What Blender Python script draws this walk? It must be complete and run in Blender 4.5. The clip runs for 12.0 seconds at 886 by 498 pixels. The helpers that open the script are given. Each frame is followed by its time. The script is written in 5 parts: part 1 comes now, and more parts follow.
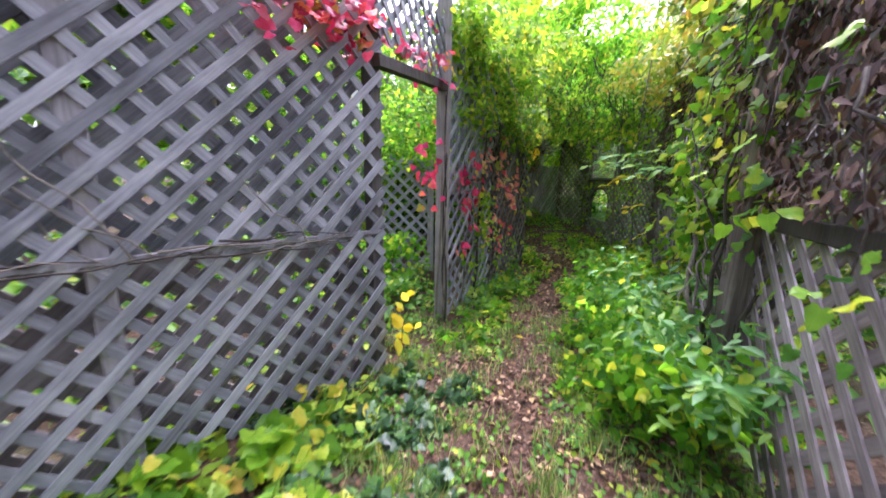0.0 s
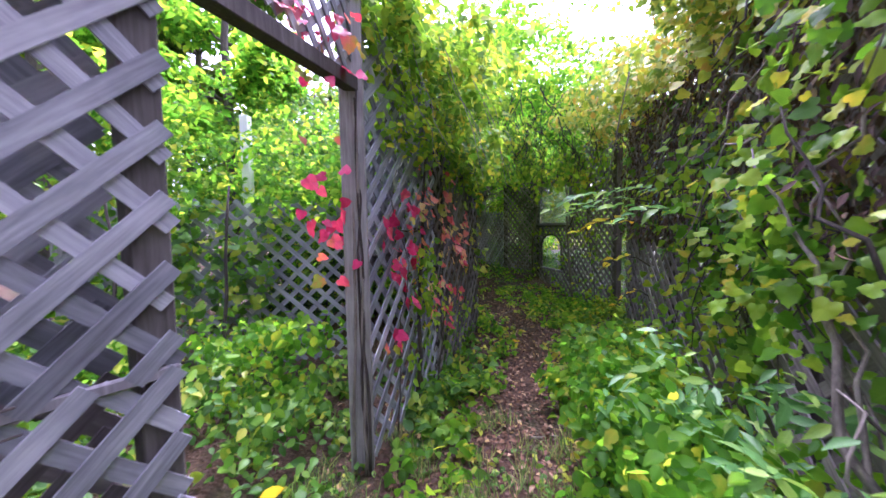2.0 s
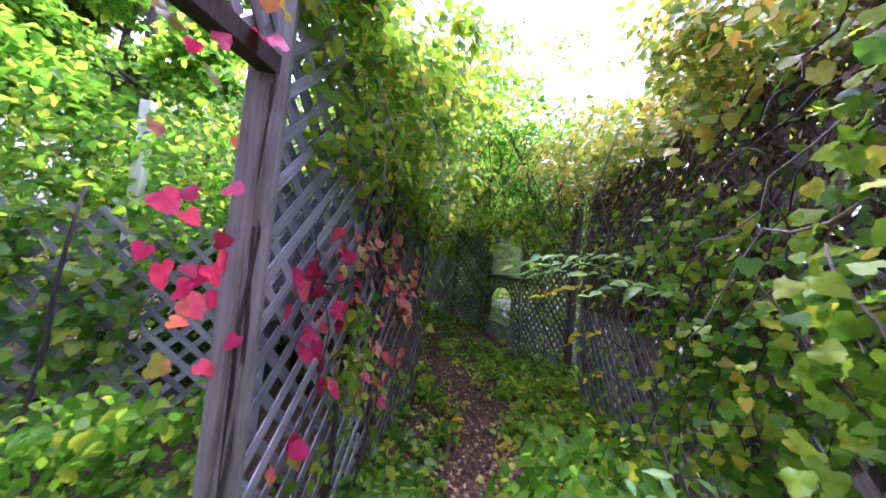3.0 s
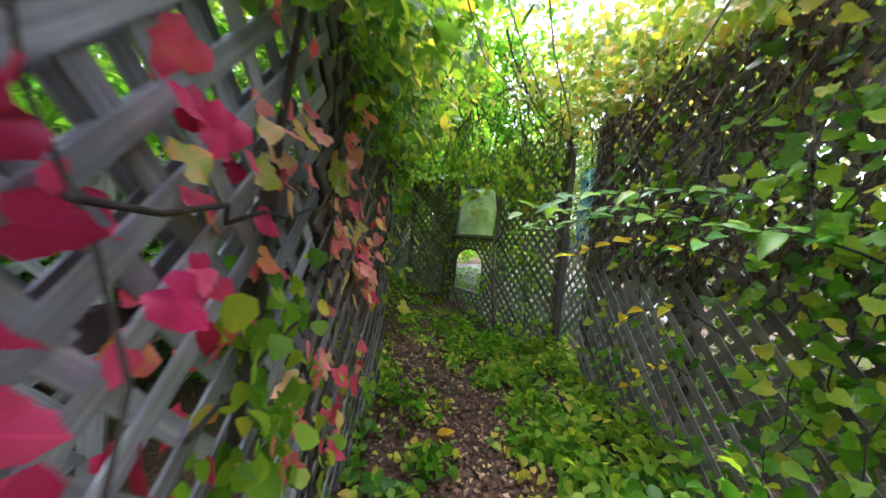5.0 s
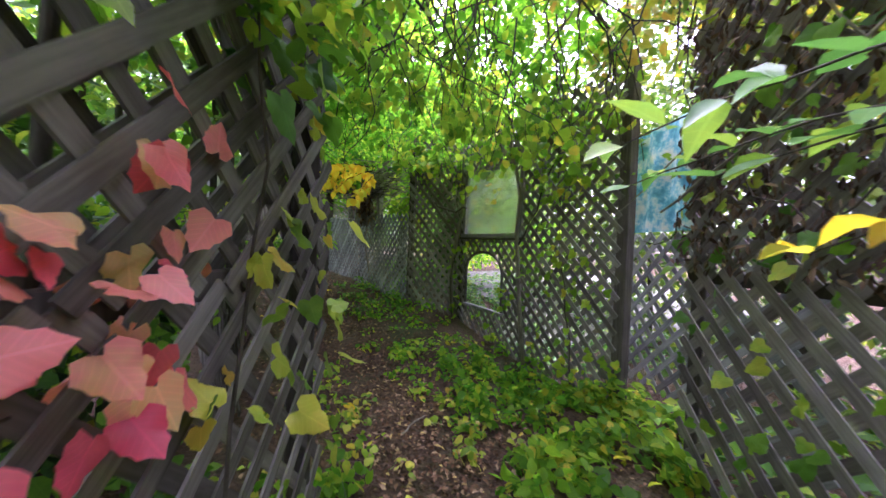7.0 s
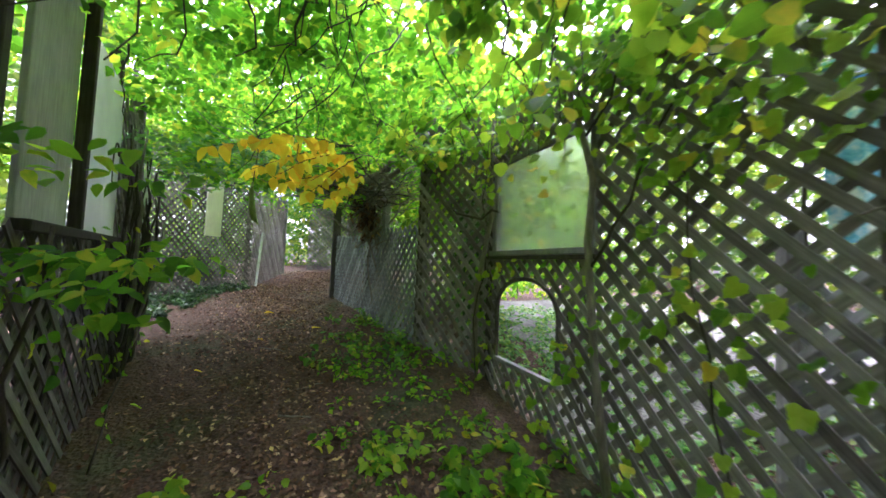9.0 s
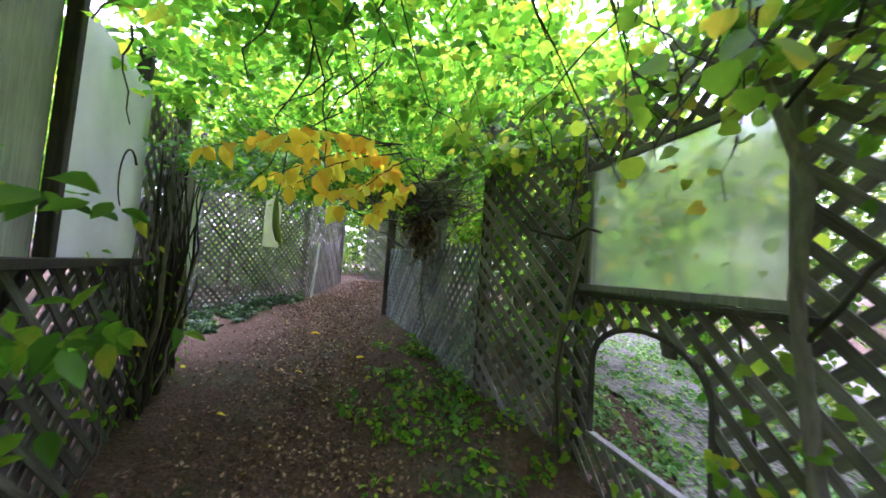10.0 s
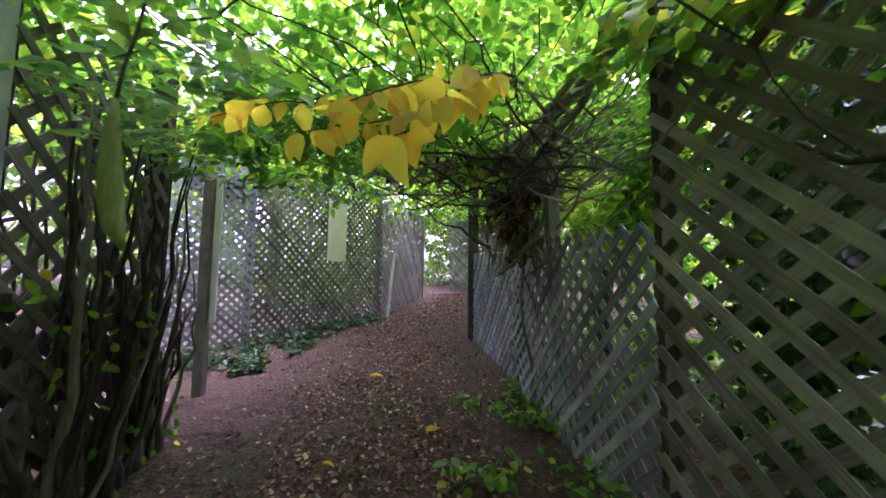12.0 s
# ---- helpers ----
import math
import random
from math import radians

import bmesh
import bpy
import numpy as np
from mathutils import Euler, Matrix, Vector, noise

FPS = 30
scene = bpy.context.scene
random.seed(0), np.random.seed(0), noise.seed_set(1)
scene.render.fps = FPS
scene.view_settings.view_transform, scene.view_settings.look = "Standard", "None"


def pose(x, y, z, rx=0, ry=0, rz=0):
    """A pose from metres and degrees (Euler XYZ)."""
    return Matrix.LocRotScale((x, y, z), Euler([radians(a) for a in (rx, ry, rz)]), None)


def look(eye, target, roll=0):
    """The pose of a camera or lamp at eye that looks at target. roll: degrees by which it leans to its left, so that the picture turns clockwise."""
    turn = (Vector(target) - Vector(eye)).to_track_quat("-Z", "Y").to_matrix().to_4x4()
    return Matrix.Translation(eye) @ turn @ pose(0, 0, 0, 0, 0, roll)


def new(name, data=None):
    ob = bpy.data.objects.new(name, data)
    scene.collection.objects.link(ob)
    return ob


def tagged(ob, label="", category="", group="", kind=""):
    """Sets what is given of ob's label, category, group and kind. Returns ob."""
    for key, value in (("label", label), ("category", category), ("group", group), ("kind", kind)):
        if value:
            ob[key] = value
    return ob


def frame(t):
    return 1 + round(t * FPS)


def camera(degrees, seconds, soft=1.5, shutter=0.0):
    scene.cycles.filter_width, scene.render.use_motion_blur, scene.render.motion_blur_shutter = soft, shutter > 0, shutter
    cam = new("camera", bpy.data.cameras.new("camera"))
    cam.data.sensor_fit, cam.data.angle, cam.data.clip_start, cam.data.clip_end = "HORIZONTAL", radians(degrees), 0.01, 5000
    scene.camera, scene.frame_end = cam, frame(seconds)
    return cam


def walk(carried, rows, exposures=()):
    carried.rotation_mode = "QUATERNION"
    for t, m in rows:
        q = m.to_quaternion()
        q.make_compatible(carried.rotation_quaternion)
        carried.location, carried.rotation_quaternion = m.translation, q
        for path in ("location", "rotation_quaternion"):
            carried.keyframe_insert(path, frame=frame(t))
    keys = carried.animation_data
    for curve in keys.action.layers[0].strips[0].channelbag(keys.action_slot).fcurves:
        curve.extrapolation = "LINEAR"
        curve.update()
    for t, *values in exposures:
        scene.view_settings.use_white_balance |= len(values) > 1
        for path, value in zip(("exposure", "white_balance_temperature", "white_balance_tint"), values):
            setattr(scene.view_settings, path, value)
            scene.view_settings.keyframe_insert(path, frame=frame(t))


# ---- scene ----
cam = camera(104.5, 12.0, soft=1.6, shutter=0.3)
PATH = [
    (0, (1.222, 4.115, 1.396), (0.833, 6.036, 0.997), 0.9),
    (0.5, (1.092, 4.515, 1.387), (0.919, 6.502, 1.234), 3.0),
    (1, (1.057, 4.822, 1.397), (1.013, 6.822, 1.397), 2.1),
    (1.5, (1.098, 5.118, 1.41), (1.084, 7.117, 1.339), 0.5),
    (2, (1.111, 5.402, 1.408), (1.047, 7.398, 1.287), -1.0),
    (2.5, (1.076, 5.749, 1.468), (1.167, 7.747, 1.487), 3.4),
    (3, (1.103, 6.027, 1.539), (1.338, 8.01, 1.636), 5.7),
    (3.2, (1.132, 6.145, 1.55), (1.374, 8.123, 1.71), 5.2),
    (4.8, (0.97, 7.069, 1.408), (1.514, 8.994, 1.377), 5.1),
    (5, (1.032, 7.223, 1.391), (1.605, 9.139, 1.322), 4.9),
    (5.5, (1.251, 7.506, 1.411), (1.846, 9.41, 1.278), 1.7),
    (6, (1.405, 7.833, 1.399), (2.036, 9.725, 1.252), 3.4),
    (6.5, (1.486, 8.207, 1.385), (2.03, 10.129, 1.298), 3.1),
    (7, (1.549, 8.571, 1.332), (2.045, 10.509, 1.299), 2.2),
    (7.2, (1.54, 8.714, 1.344), (2.049, 10.648, 1.32), 2.4),
    (8.8, (2.012, 9.92, 1.304), (2.384, 11.881, 1.421), 1.2),
    (9, (2.075, 10.1, 1.316), (2.378, 12.075, 1.416), 2.4),
    (9.5, (2.084, 10.493, 1.48), (2.182, 12.49, 1.52), 2.6),
    (10, (2.068, 10.856, 1.503), (2.042, 12.852, 1.628), 3.9),
    (10.5, (2.067, 11.255, 1.581), (1.879, 13.241, 1.728), 0.1),
    (11, (2.011, 11.675, 1.535), (1.573, 13.624, 1.643), 2.2),
    (11.5, (1.926, 12.136, 1.602), (1.442, 14.075, 1.68), 0.9),
    (12, (1.867, 12.483, 1.542), (1.344, 14.408, 1.688), 0.8),
]
walk(cam, [(t, look(eye, target, roll)) for t, eye, target, roll in PATH],
     exposures=[(0, 1.68, 5700, 34), (1, 1.86, 5600, 38), (3, 1.66, 5300, 60), (5, 1.98, 5650, 34), (6, 2.38, 5550, 48), (7, 2.3, 5550, 51), (9, 2.28, 5600, 39), (10, 2.32, 5350, 50), (11, 2.05, 5420, 51), (12, 2.08, 5380, 64)])


# ---- world, sun, exposure ----
world = bpy.data.worlds.new("overcast_sky")
scene.world = world
world.use_nodes = True
wn = world.node_tree
sky = wn.nodes.new("ShaderNodeTexSky")
sky.sky_type, sky.sun_disc = "NISHITA", False
sky.sun_elevation, sky.sun_rotation = radians(66), radians(10)
sky.air_density, sky.dust_density, sky.ozone_density = 1.0, 6.0, 0.6
cloud = wn.nodes.new("ShaderNodeHueSaturation")      # cloud cover takes the blue out of the sky
cloud.inputs["Saturation"].default_value, cloud.inputs["Value"].default_value = 0.3, 1.7
wn.links.new(sky.outputs[0], cloud.inputs["Color"])
wn.links.new(cloud.outputs[0], wn.nodes["Background"].inputs[0])
wn.nodes["Background"].inputs[1].default_value = 0.15
sun = new("sun", bpy.data.lights.new("sun", "SUN"))
sun.data.energy, sun.data.angle, sun.data.color = 1.5, radians(45), (1.0, 0.97, 0.93)
sun.matrix_world = look((0, 0, 0), (-math.sin(radians(10)) * math.cos(radians(66)), -math.cos(radians(10)) * math.cos(radians(66)), -math.sin(radians(66))))
sun.location = (0, 0, 30)

# ---- materials ----
rng = np.random.default_rng(7)


def material(name):
    m = bpy.data.materials.new(name)
    m.use_nodes = True
    nt = m.node_tree
    return m, nt, nt.nodes["Principled BSDF"]


def node(nt, kind, **sockets):
    n = nt.nodes.new(kind)
    for key, value in sockets.items():
        n.inputs[key.replace("_", " ")].default_value = value
    return n


def ramp(nt, source, stops):
    r = nt.nodes.new("ShaderNodeValToRGB")
    e = r.color_ramp.elements
    while len(e) < len(stops):
        e.new(0.5)
    for i, (p, c) in enumerate(stops):
        e[i].position, e[i].color = p, (*c, 1)
    nt.links.new(source, r.inputs[0])
    return r


def bump(nt, bsdf, source, strength, distance):
    b = node(nt, "ShaderNodeBump", Strength=strength, Distance=distance)
    nt.links.new(source, b.inputs["Height"])
    nt.links.new(b.outputs[0], bsdf.inputs["Normal"])


def wood_mat(name, dark, mid, light, axis, rough=0.85):
    """Weathered wood with grain along one local axis, blotches, and a tone of its own for each board."""
    m, nt, bsdf = material(name)
    co = nt.nodes.new("ShaderNodeTexCoord")
    mp = nt.nodes.new("ShaderNodeMapping")
    s = [70.0, 70.0, 70.0]
    s["xyz".index(axis)] = 4.0
    mp.inputs["Scale"].default_value = s
    nt.links.new(co.outputs["Object"], mp.inputs[0])
    info = nt.nodes.new("ShaderNodeObjectInfo")
    shift = nt.nodes.new("ShaderNodeVectorMath")
    shift.operation = "ADD"
    grow = nt.nodes.new("ShaderNodeMath")
    grow.operation = "MULTIPLY"
    grow.inputs[1].default_value = 90
    nt.links.new(info.outputs["Random"], grow.inputs[0])
    nt.links.new(mp.outputs[0], shift.inputs[0])
    nt.links.new(grow.outputs[0], shift.inputs[1])
    grain = node(nt, "ShaderNodeTexNoise", Scale=1.0, Detail=6.0, Roughness=0.65)
    nt.links.new(shift.outputs[0], grain.inputs[0])
    geo = nt.nodes.new("ShaderNodeNewGeometry")
    blot = node(nt, "ShaderNodeTexNoise", Scale=3.2, Detail=4.0, Roughness=0.6)
    nt.links.new(geo.outputs["Position"], blot.inputs[0])
    mix = nt.nodes.new("ShaderNodeMath")
    mix.operation = "MULTIPLY_ADD"
    mix.inputs[1].default_value = 0.55
    nt.links.new(grain.outputs[0], mix.inputs[0])
    add = nt.nodes.new("ShaderNodeMath")
    add.operation = "MULTIPLY"
    add.inputs[1].default_value = 0.45
    nt.links.new(blot.outputs[0], add.inputs[0])
    nt.links.new(add.outputs[0], mix.inputs[2])
    tone = nt.nodes.new("ShaderNodeMath")
    tone.operation = "MULTIPLY_ADD"
    tone.inputs[1].default_value = 0.22
    nt.links.new(info.outputs["Random"], tone.inputs[0])
    nt.links.new(mix.outputs[0], tone.inputs[2])
    r = ramp(nt, tone.outputs[0], [(0.36, dark), (0.58, mid), (0.8, light)])
    nt.links.new(r.outputs[0], bsdf.inputs["Base Color"])
    bsdf.inputs["Roughness"].default_value = rough
    bsdf.inputs["Specular IOR Level"].default_value = 0.3
    bump(nt, bsdf, grain.outputs[0], 0.5, 0.004)
    return m


def math_node(nt, op, a, c=0.0, d=0.0):
    n = nt.nodes.new("ShaderNodeMath")
    n.operation = op
    for k, v in enumerate((a, c, d)):
        if hasattr(v, "links"):
            nt.links.new(v, n.inputs[k])
        else:
            n.inputs[k].default_value = v
    return n.outputs[0]


def leaf_mat(name, stops, rough=0.42, through_light=0.42):
    """Leaf: its own tone for every leaf, paler veins, mottling, light shining through."""
    m, nt, bsdf = material(name)
    geo = nt.nodes.new("ShaderNodeNewGeometry")
    info = nt.nodes.new("ShaderNodeObjectInfo")
    n = node(nt, "ShaderNodeTexNoise", Scale=16.0, Detail=4.0)
    nt.links.new(geo.outputs["Position"], n.inputs[0])
    own = math_node(nt, "FRACT", math_node(nt, "ADD", geo.outputs["Random Per Island"], info.outputs["Random"]))
    tone = math_node(nt, "ADD", own, math_node(nt, "MULTIPLY_ADD", n.outputs[0], 0.5, -0.25))
    r = ramp(nt, tone, stops)
    blade = nt.nodes.new("ShaderNodeAttribute")
    blade.attribute_name = "blade"
    xyz = nt.nodes.new("ShaderNodeSeparateXYZ")
    nt.links.new(blade.outputs["Vector"], xyz.inputs[0])
    u = math_node(nt, "ABSOLUTE", xyz.outputs[0])
    rib = math_node(nt, "LESS_THAN", u, 0.022)
    side = math_node(nt, "FRACT", math_node(nt, "MULTIPLY", math_node(nt, "SUBTRACT", xyz.outputs[1], math_node(nt, "MULTIPLY", u, 0.9)), 6.0))
    vein = math_node(nt, "MAXIMUM", rib, math_node(nt, "MULTIPLY", math_node(nt, "LESS_THAN", side, 0.13), 0.6))
    pale = nt.nodes.new("ShaderNodeMix")
    pale.data_type, pale.blend_type = "RGBA", "MULTIPLY"
    pale.inputs[7].default_value = (1.5, 1.4, 1.5, 1)
    nt.links.new(math_node(nt, "MULTIPLY", vein, 0.7), pale.inputs[0])
    nt.links.new(r.outputs[0], pale.inputs[6])
    nt.links.new(pale.outputs[2], bsdf.inputs["Base Color"])
    bsdf.inputs["Roughness"].default_value = rough
    bsdf.inputs["Specular IOR Level"].default_value = 0.35
    bump(nt, bsdf, math_node(nt, "SUBTRACT", n.outputs[0], vein), 0.35, 0.003)
    tr = nt.nodes.new("ShaderNodeBsdfTranslucent")
    bright = nt.nodes.new("ShaderNodeMix")
    bright.data_type, bright.blend_type = "RGBA", "MULTIPLY"
    bright.inputs["Factor"].default_value = 1.0
    bright.inputs[7].default_value = (1.6, 1.5, 0.9, 1)
    nt.links.new(r.outputs[0], bright.inputs[6])
    nt.links.new(bright.outputs[2], tr.inputs[0])
    mx = nt.nodes.new("ShaderNodeMixShader")
    mx.inputs[0].default_value = through_light
    nt.links.new(bsdf.outputs[0], mx.inputs[1])
    nt.links.new(tr.outputs[0], mx.inputs[2])
    nt.links.new(mx.outputs[0], nt.nodes["Material Output"].inputs[0])
    return m


def bark_mat(name, dark, light):
    m, nt, bsdf = material(name)
    geo = nt.nodes.new("ShaderNodeNewGeometry")
    mp = nt.nodes.new("ShaderNodeMapping")
    mp.inputs["Scale"].default_value = (22, 22, 5)
    nt.links.new(geo.outputs["Position"], mp.inputs[0])
    n = node(nt, "ShaderNodeTexNoise", Scale=1.5, Detail=6.0, Roughness=0.7)
    nt.links.new(mp.outputs[0], n.inputs[0])
    r = ramp(nt, n.outputs[0], [(0.3, dark), (0.7, light)])
    nt.links.new(r.outputs[0], bsdf.inputs["Base Color"])
    bsdf.inputs["Roughness"].default_value = 0.9
    bump(nt, bsdf, n.outputs[0], 0.8, 0.012)
    return m


WOOD_GREY = wood_mat("weathered_grey_wood", (0.08, 0.083, 0.09), (0.215, 0.225, 0.245), (0.43, 0.44, 0.465), "x")
# darker brown copy of the weathered wood, for fence runs lying in shade
WOOD_BROWN_SHADE = wood_mat("weathered_brown_shaded_wood", (0.04, 0.035, 0.03), (0.115, 0.105, 0.095), (0.24, 0.225, 0.21), "x")
WOOD_MID = wood_mat("weathered_grey_brown_wood", (0.066, 0.055, 0.054), (0.178, 0.156, 0.154), (0.36, 0.325, 0.325), "x")
POST_GREY = wood_mat("grey_post_wood", (0.1, 0.095, 0.1), (0.25, 0.24, 0.25), (0.45, 0.44, 0.46), "z")
POST_BROWN = wood_mat("brown_post_wood", (0.05, 0.042, 0.036), (0.13, 0.112, 0.1), (0.26, 0.23, 0.21), "z")
POST_DARK = wood_mat("dark_post_wood", (0.02, 0.018, 0.015), (0.055, 0.048, 0.042), (0.12, 0.11, 0.1), "z")
PLANK = wood_mat("pale_plank_wood", (0.16, 0.15, 0.14), (0.32, 0.31, 0.29), (0.5, 0.49, 0.47), "z")
CREAM = wood_mat("cream_painted_board", (0.4, 0.38, 0.28), (0.6, 0.57, 0.44), (0.72, 0.69, 0.55), "z", 0.6)
WHITE_WOOD = wood_mat("flaking_white_paint", (0.3, 0.3, 0.3), (0.62, 0.62, 0.63), (0.8, 0.8, 0.8), "z", 0.6)
GREEN = leaf_mat("green_leaf", [(0.0, (0.03, 0.11, 0.012)), (0.45, (0.075, 0.22, 0.018)), (0.8, (0.16, 0.33, 0.025)), (1.0, (0.36, 0.42, 0.035))])
LIME = leaf_mat("lime_leaf", [(0.0, (0.07, 0.2, 0.014)), (0.5, (0.19, 0.38, 0.02)), (0.85, (0.33, 0.47, 0.028)), (1.0, (0.58, 0.52, 0.045))], 0.45, 0.64)
YELLOWISH = leaf_mat("yellowing_leaf", [(0.0, (0.09, 0.2, 0.02)), (0.4, (0.23, 0.36, 0.03)), (0.8, (0.44, 0.46, 0.045)), (1.0, (0.5, 0.33, 0.05))])
YELLOW = leaf_mat("golden_leaf", [(0.0, (0.62, 0.38, 0.02)), (0.25, (0.76, 0.54, 0.015)), (0.7, (0.8, 0.64, 0.025)), (1.0, (0.82, 0.76, 0.08))], 0.5, 0.75)
RED = leaf_mat("crimson_leaf", [(0.0, (0.32, 0.015, 0.06)), (0.4, (0.62, 0.035, 0.14)), (0.75, (0.74, 0.1, 0.2)), (0.92, (0.6, 0.24, 0.06)), (1.0, (0.3, 0.34, 0.04))])
DARKRED = leaf_mat("dark_crimson_leaf", [(0.0, (0.14, 0.012, 0.03)), (0.4, (0.36, 0.03, 0.07)), (0.75, (0.5, 0.1, 0.13)), (0.92, (0.34, 0.2, 0.06)), (1.0, (0.2, 0.26, 0.04))])
PINK = leaf_mat("coral_red_leaf", [(0.0, (0.5, 0.05, 0.09)), (0.3, (0.72, 0.13, 0.18)), (0.6, (0.76, 0.27, 0.24)), (0.75, (0.7, 0.42, 0.2)), (0.9, (0.62, 0.5, 0.24)), (1.0, (0.32, 0.36, 0.06))])
CANOPY = leaf_mat("sunlit_canopy_leaf", [(0.0, (0.05, 0.18, 0.014)), (0.5, (0.13, 0.35, 0.018)), (0.85, (0.26, 0.48, 0.025)), (1.0, (0.52, 0.54, 0.04))], 0.45, 0.8)
# dark ivy; also the near-black leaves of bushes that stand in for shade
IVY_SHADE = leaf_mat("dark_ivy_shade_leaf", [(0.0, (0.01, 0.035, 0.012)), (0.6, (0.025, 0.08, 0.02)), (1.0, (0.07, 0.15, 0.03))], 0.32, 0.25)
BLUEGREEN = leaf_mat("bluish_green_leaf", [(0.0, (0.05, 0.17, 0.04)), (0.6, (0.12, 0.3, 0.07)), (1.0, (0.24, 0.4, 0.06))])
LITTER = leaf_mat("dry_leaf_litter", [(0.0, (0.035, 0.019, 0.013)), (0.45, (0.105, 0.054, 0.028)), (0.8, (0.21, 0.12, 0.07)), (0.92, (0.36, 0.25, 0.16)), (1.0, (0.42, 0.3, 0.1))], 0.8, 0.1)
DEAD = leaf_mat("withered_leaf", [(0.0, (0.035, 0.02, 0.016)), (0.6, (0.1, 0.06, 0.048)), (1.0, (0.22, 0.15, 0.1))], 0.8, 0.1)
GRASS = leaf_mat("thin_grass", [(0.0, (0.05, 0.11, 0.02)), (0.5, (0.11, 0.2, 0.04)), (0.85, (0.2, 0.25, 0.06)), (1.0, (0.3, 0.24, 0.1))], 0.6, 0.3)
FARLEAF = leaf_mat("woodland_leaf", [(0.0, (0.04, 0.11, 0.015)), (0.5, (0.1, 0.22, 0.025)), (1.0, (0.26, 0.34, 0.045))])
BARK = bark_mat("grey_brown_bark", (0.03, 0.025, 0.02), (0.13, 0.11, 0.09))
VINE_BARK = bark_mat("dark_vine_bark", (0.018, 0.014, 0.012), (0.09, 0.075, 0.06))
OLD_BARK = bark_mat("weathered_vine_bark", (0.085, 0.07, 0.058), (0.34, 0.3, 0.25))
TWIG = bark_mat("pale_twig_bark", (0.12, 0.1, 0.08), (0.3, 0.27, 0.22))


def ground_mat():
    m, nt, bsdf = material("leaf_strewn_earth")
    geo = nt.nodes.new("ShaderNodeNewGeometry")
    fine = node(nt, "ShaderNodeTexNoise", Scale=34.0, Detail=8.0, Roughness=0.72)
    wide = node(nt, "ShaderNodeTexNoise", Scale=1.1, Detail=5.0, Roughness=0.6)
    cell = node(nt, "ShaderNodeTexVoronoi", Scale=38.0)
    for n in (fine, wide, cell):
        nt.links.new(geo.outputs["Position"], n.inputs[0])
    earth = ramp(nt, fine.outputs[0], [(0.3, (0.026, 0.015, 0.009)), (0.52, (0.085, 0.047, 0.026)), (0.75, (0.2, 0.125, 0.075))])
    green = ramp(nt, fine.outputs[0], [(0.3, (0.02, 0.035, 0.012)), (0.6, (0.06, 0.085, 0.025)), (0.8, (0.13, 0.14, 0.05))])
    mask = ramp(nt, wide.outputs[0], [(0.52, (0, 0, 0)), (0.68, (0.75, 0.75, 0.75))])
    mx = nt.nodes.new("ShaderNodeMix")
    mx.data_type = "RGBA"
    nt.links.new(mask.outputs[0], mx.inputs[0])
    nt.links.new(earth.outputs[0], mx.inputs[6])
    nt.links.new(green.outputs[0], mx.inputs[7])
    nt.links.new(mx.outputs[2], bsdf.inputs["Base Color"])
    bsdf.inputs["Roughness"].default_value = 0.95
    add = nt.nodes.new("ShaderNodeMath")
    add.operation = "ADD"
    nt.links.new(fine.outputs[0], add.inputs[0])
    nt.links.new(cell.outputs[0], add.inputs[1])
    bump(nt, bsdf, add.outputs[0], 0.9, 0.03)
    return m


def pane_mat(name, tint, clear, rough, milk):
    """Cloudy old plastic glazing: part see-through and blurred, part milky film."""
    m, nt, bsdf = material(name)
    geo = nt.nodes.new("ShaderNodeNewGeometry")
    n = node(nt, "ShaderNodeTexNoise", Scale=2.4, Detail=5.0, Roughness=0.6)
    nt.links.new(geo.outputs["Position"], n.inputs[0])
    r = ramp(nt, n.outputs[0], [(0.3, tuple(0.8 * c for c in tint)), (0.7, tint)])
    nt.links.new(r.outputs[0], bsdf.inputs["Base Color"])
    bsdf.inputs["Roughness"].default_value = rough
    bsdf.inputs["Transmission Weight"].default_value = clear
    bsdf.inputs["IOR"].default_value = 1.25
    film = nt.nodes.new("ShaderNodeBsdfTranslucent")
    nt.links.new(r.outputs[0], film.inputs[0])
    mx = nt.nodes.new("ShaderNodeMixShader")
    mx.inputs[0].default_value = milk
    nt.links.new(bsdf.outputs[0], mx.inputs[1])
    nt.links.new(film.outputs[0], mx.inputs[2])
    nt.links.new(mx.outputs[0], nt.nodes["Material Output"].inputs[0])
    return m


GROUND = ground_mat()
PANE_GREEN = pane_mat("clouded_plastic_glazing", (0.95, 0.97, 0.94), 0.92, 0.22, 0.1)
PANE_MILK = pane_mat("milky_plastic_glazing", (0.93, 0.91, 0.97), 0.45, 0.5, 0.5)

POD = bark_mat("green_pod_skin", (0.13, 0.2, 0.04), (0.3, 0.38, 0.1))


def sheet_mat():
    """Crumpled blue sheeting, bleached white in patches."""
    m, nt, bsdf = material("faded_blue_sheet")
    geo = nt.nodes.new("ShaderNodeNewGeometry")
    n = node(nt, "ShaderNodeTexNoise", Scale=7.0, Detail=5.0, Roughness=0.7)
    nt.links.new(geo.outputs["Position"], n.inputs[0])
    r = ramp(nt, n.outputs[0], [(0.38, (0.06, 0.3, 0.5)), (0.48, (0.16, 0.52, 0.72)), (0.54, (0.5, 0.7, 0.8)), (0.62, (0.82, 0.84, 0.85))])
    nt.links.new(r.outputs[0], bsdf.inputs["Base Color"])
    bsdf.inputs["Roughness"].default_value = 0.4
    bump(nt, bsdf, n.outputs[0], 0.5, 0.02)
    return m


BLUE = sheet_mat()


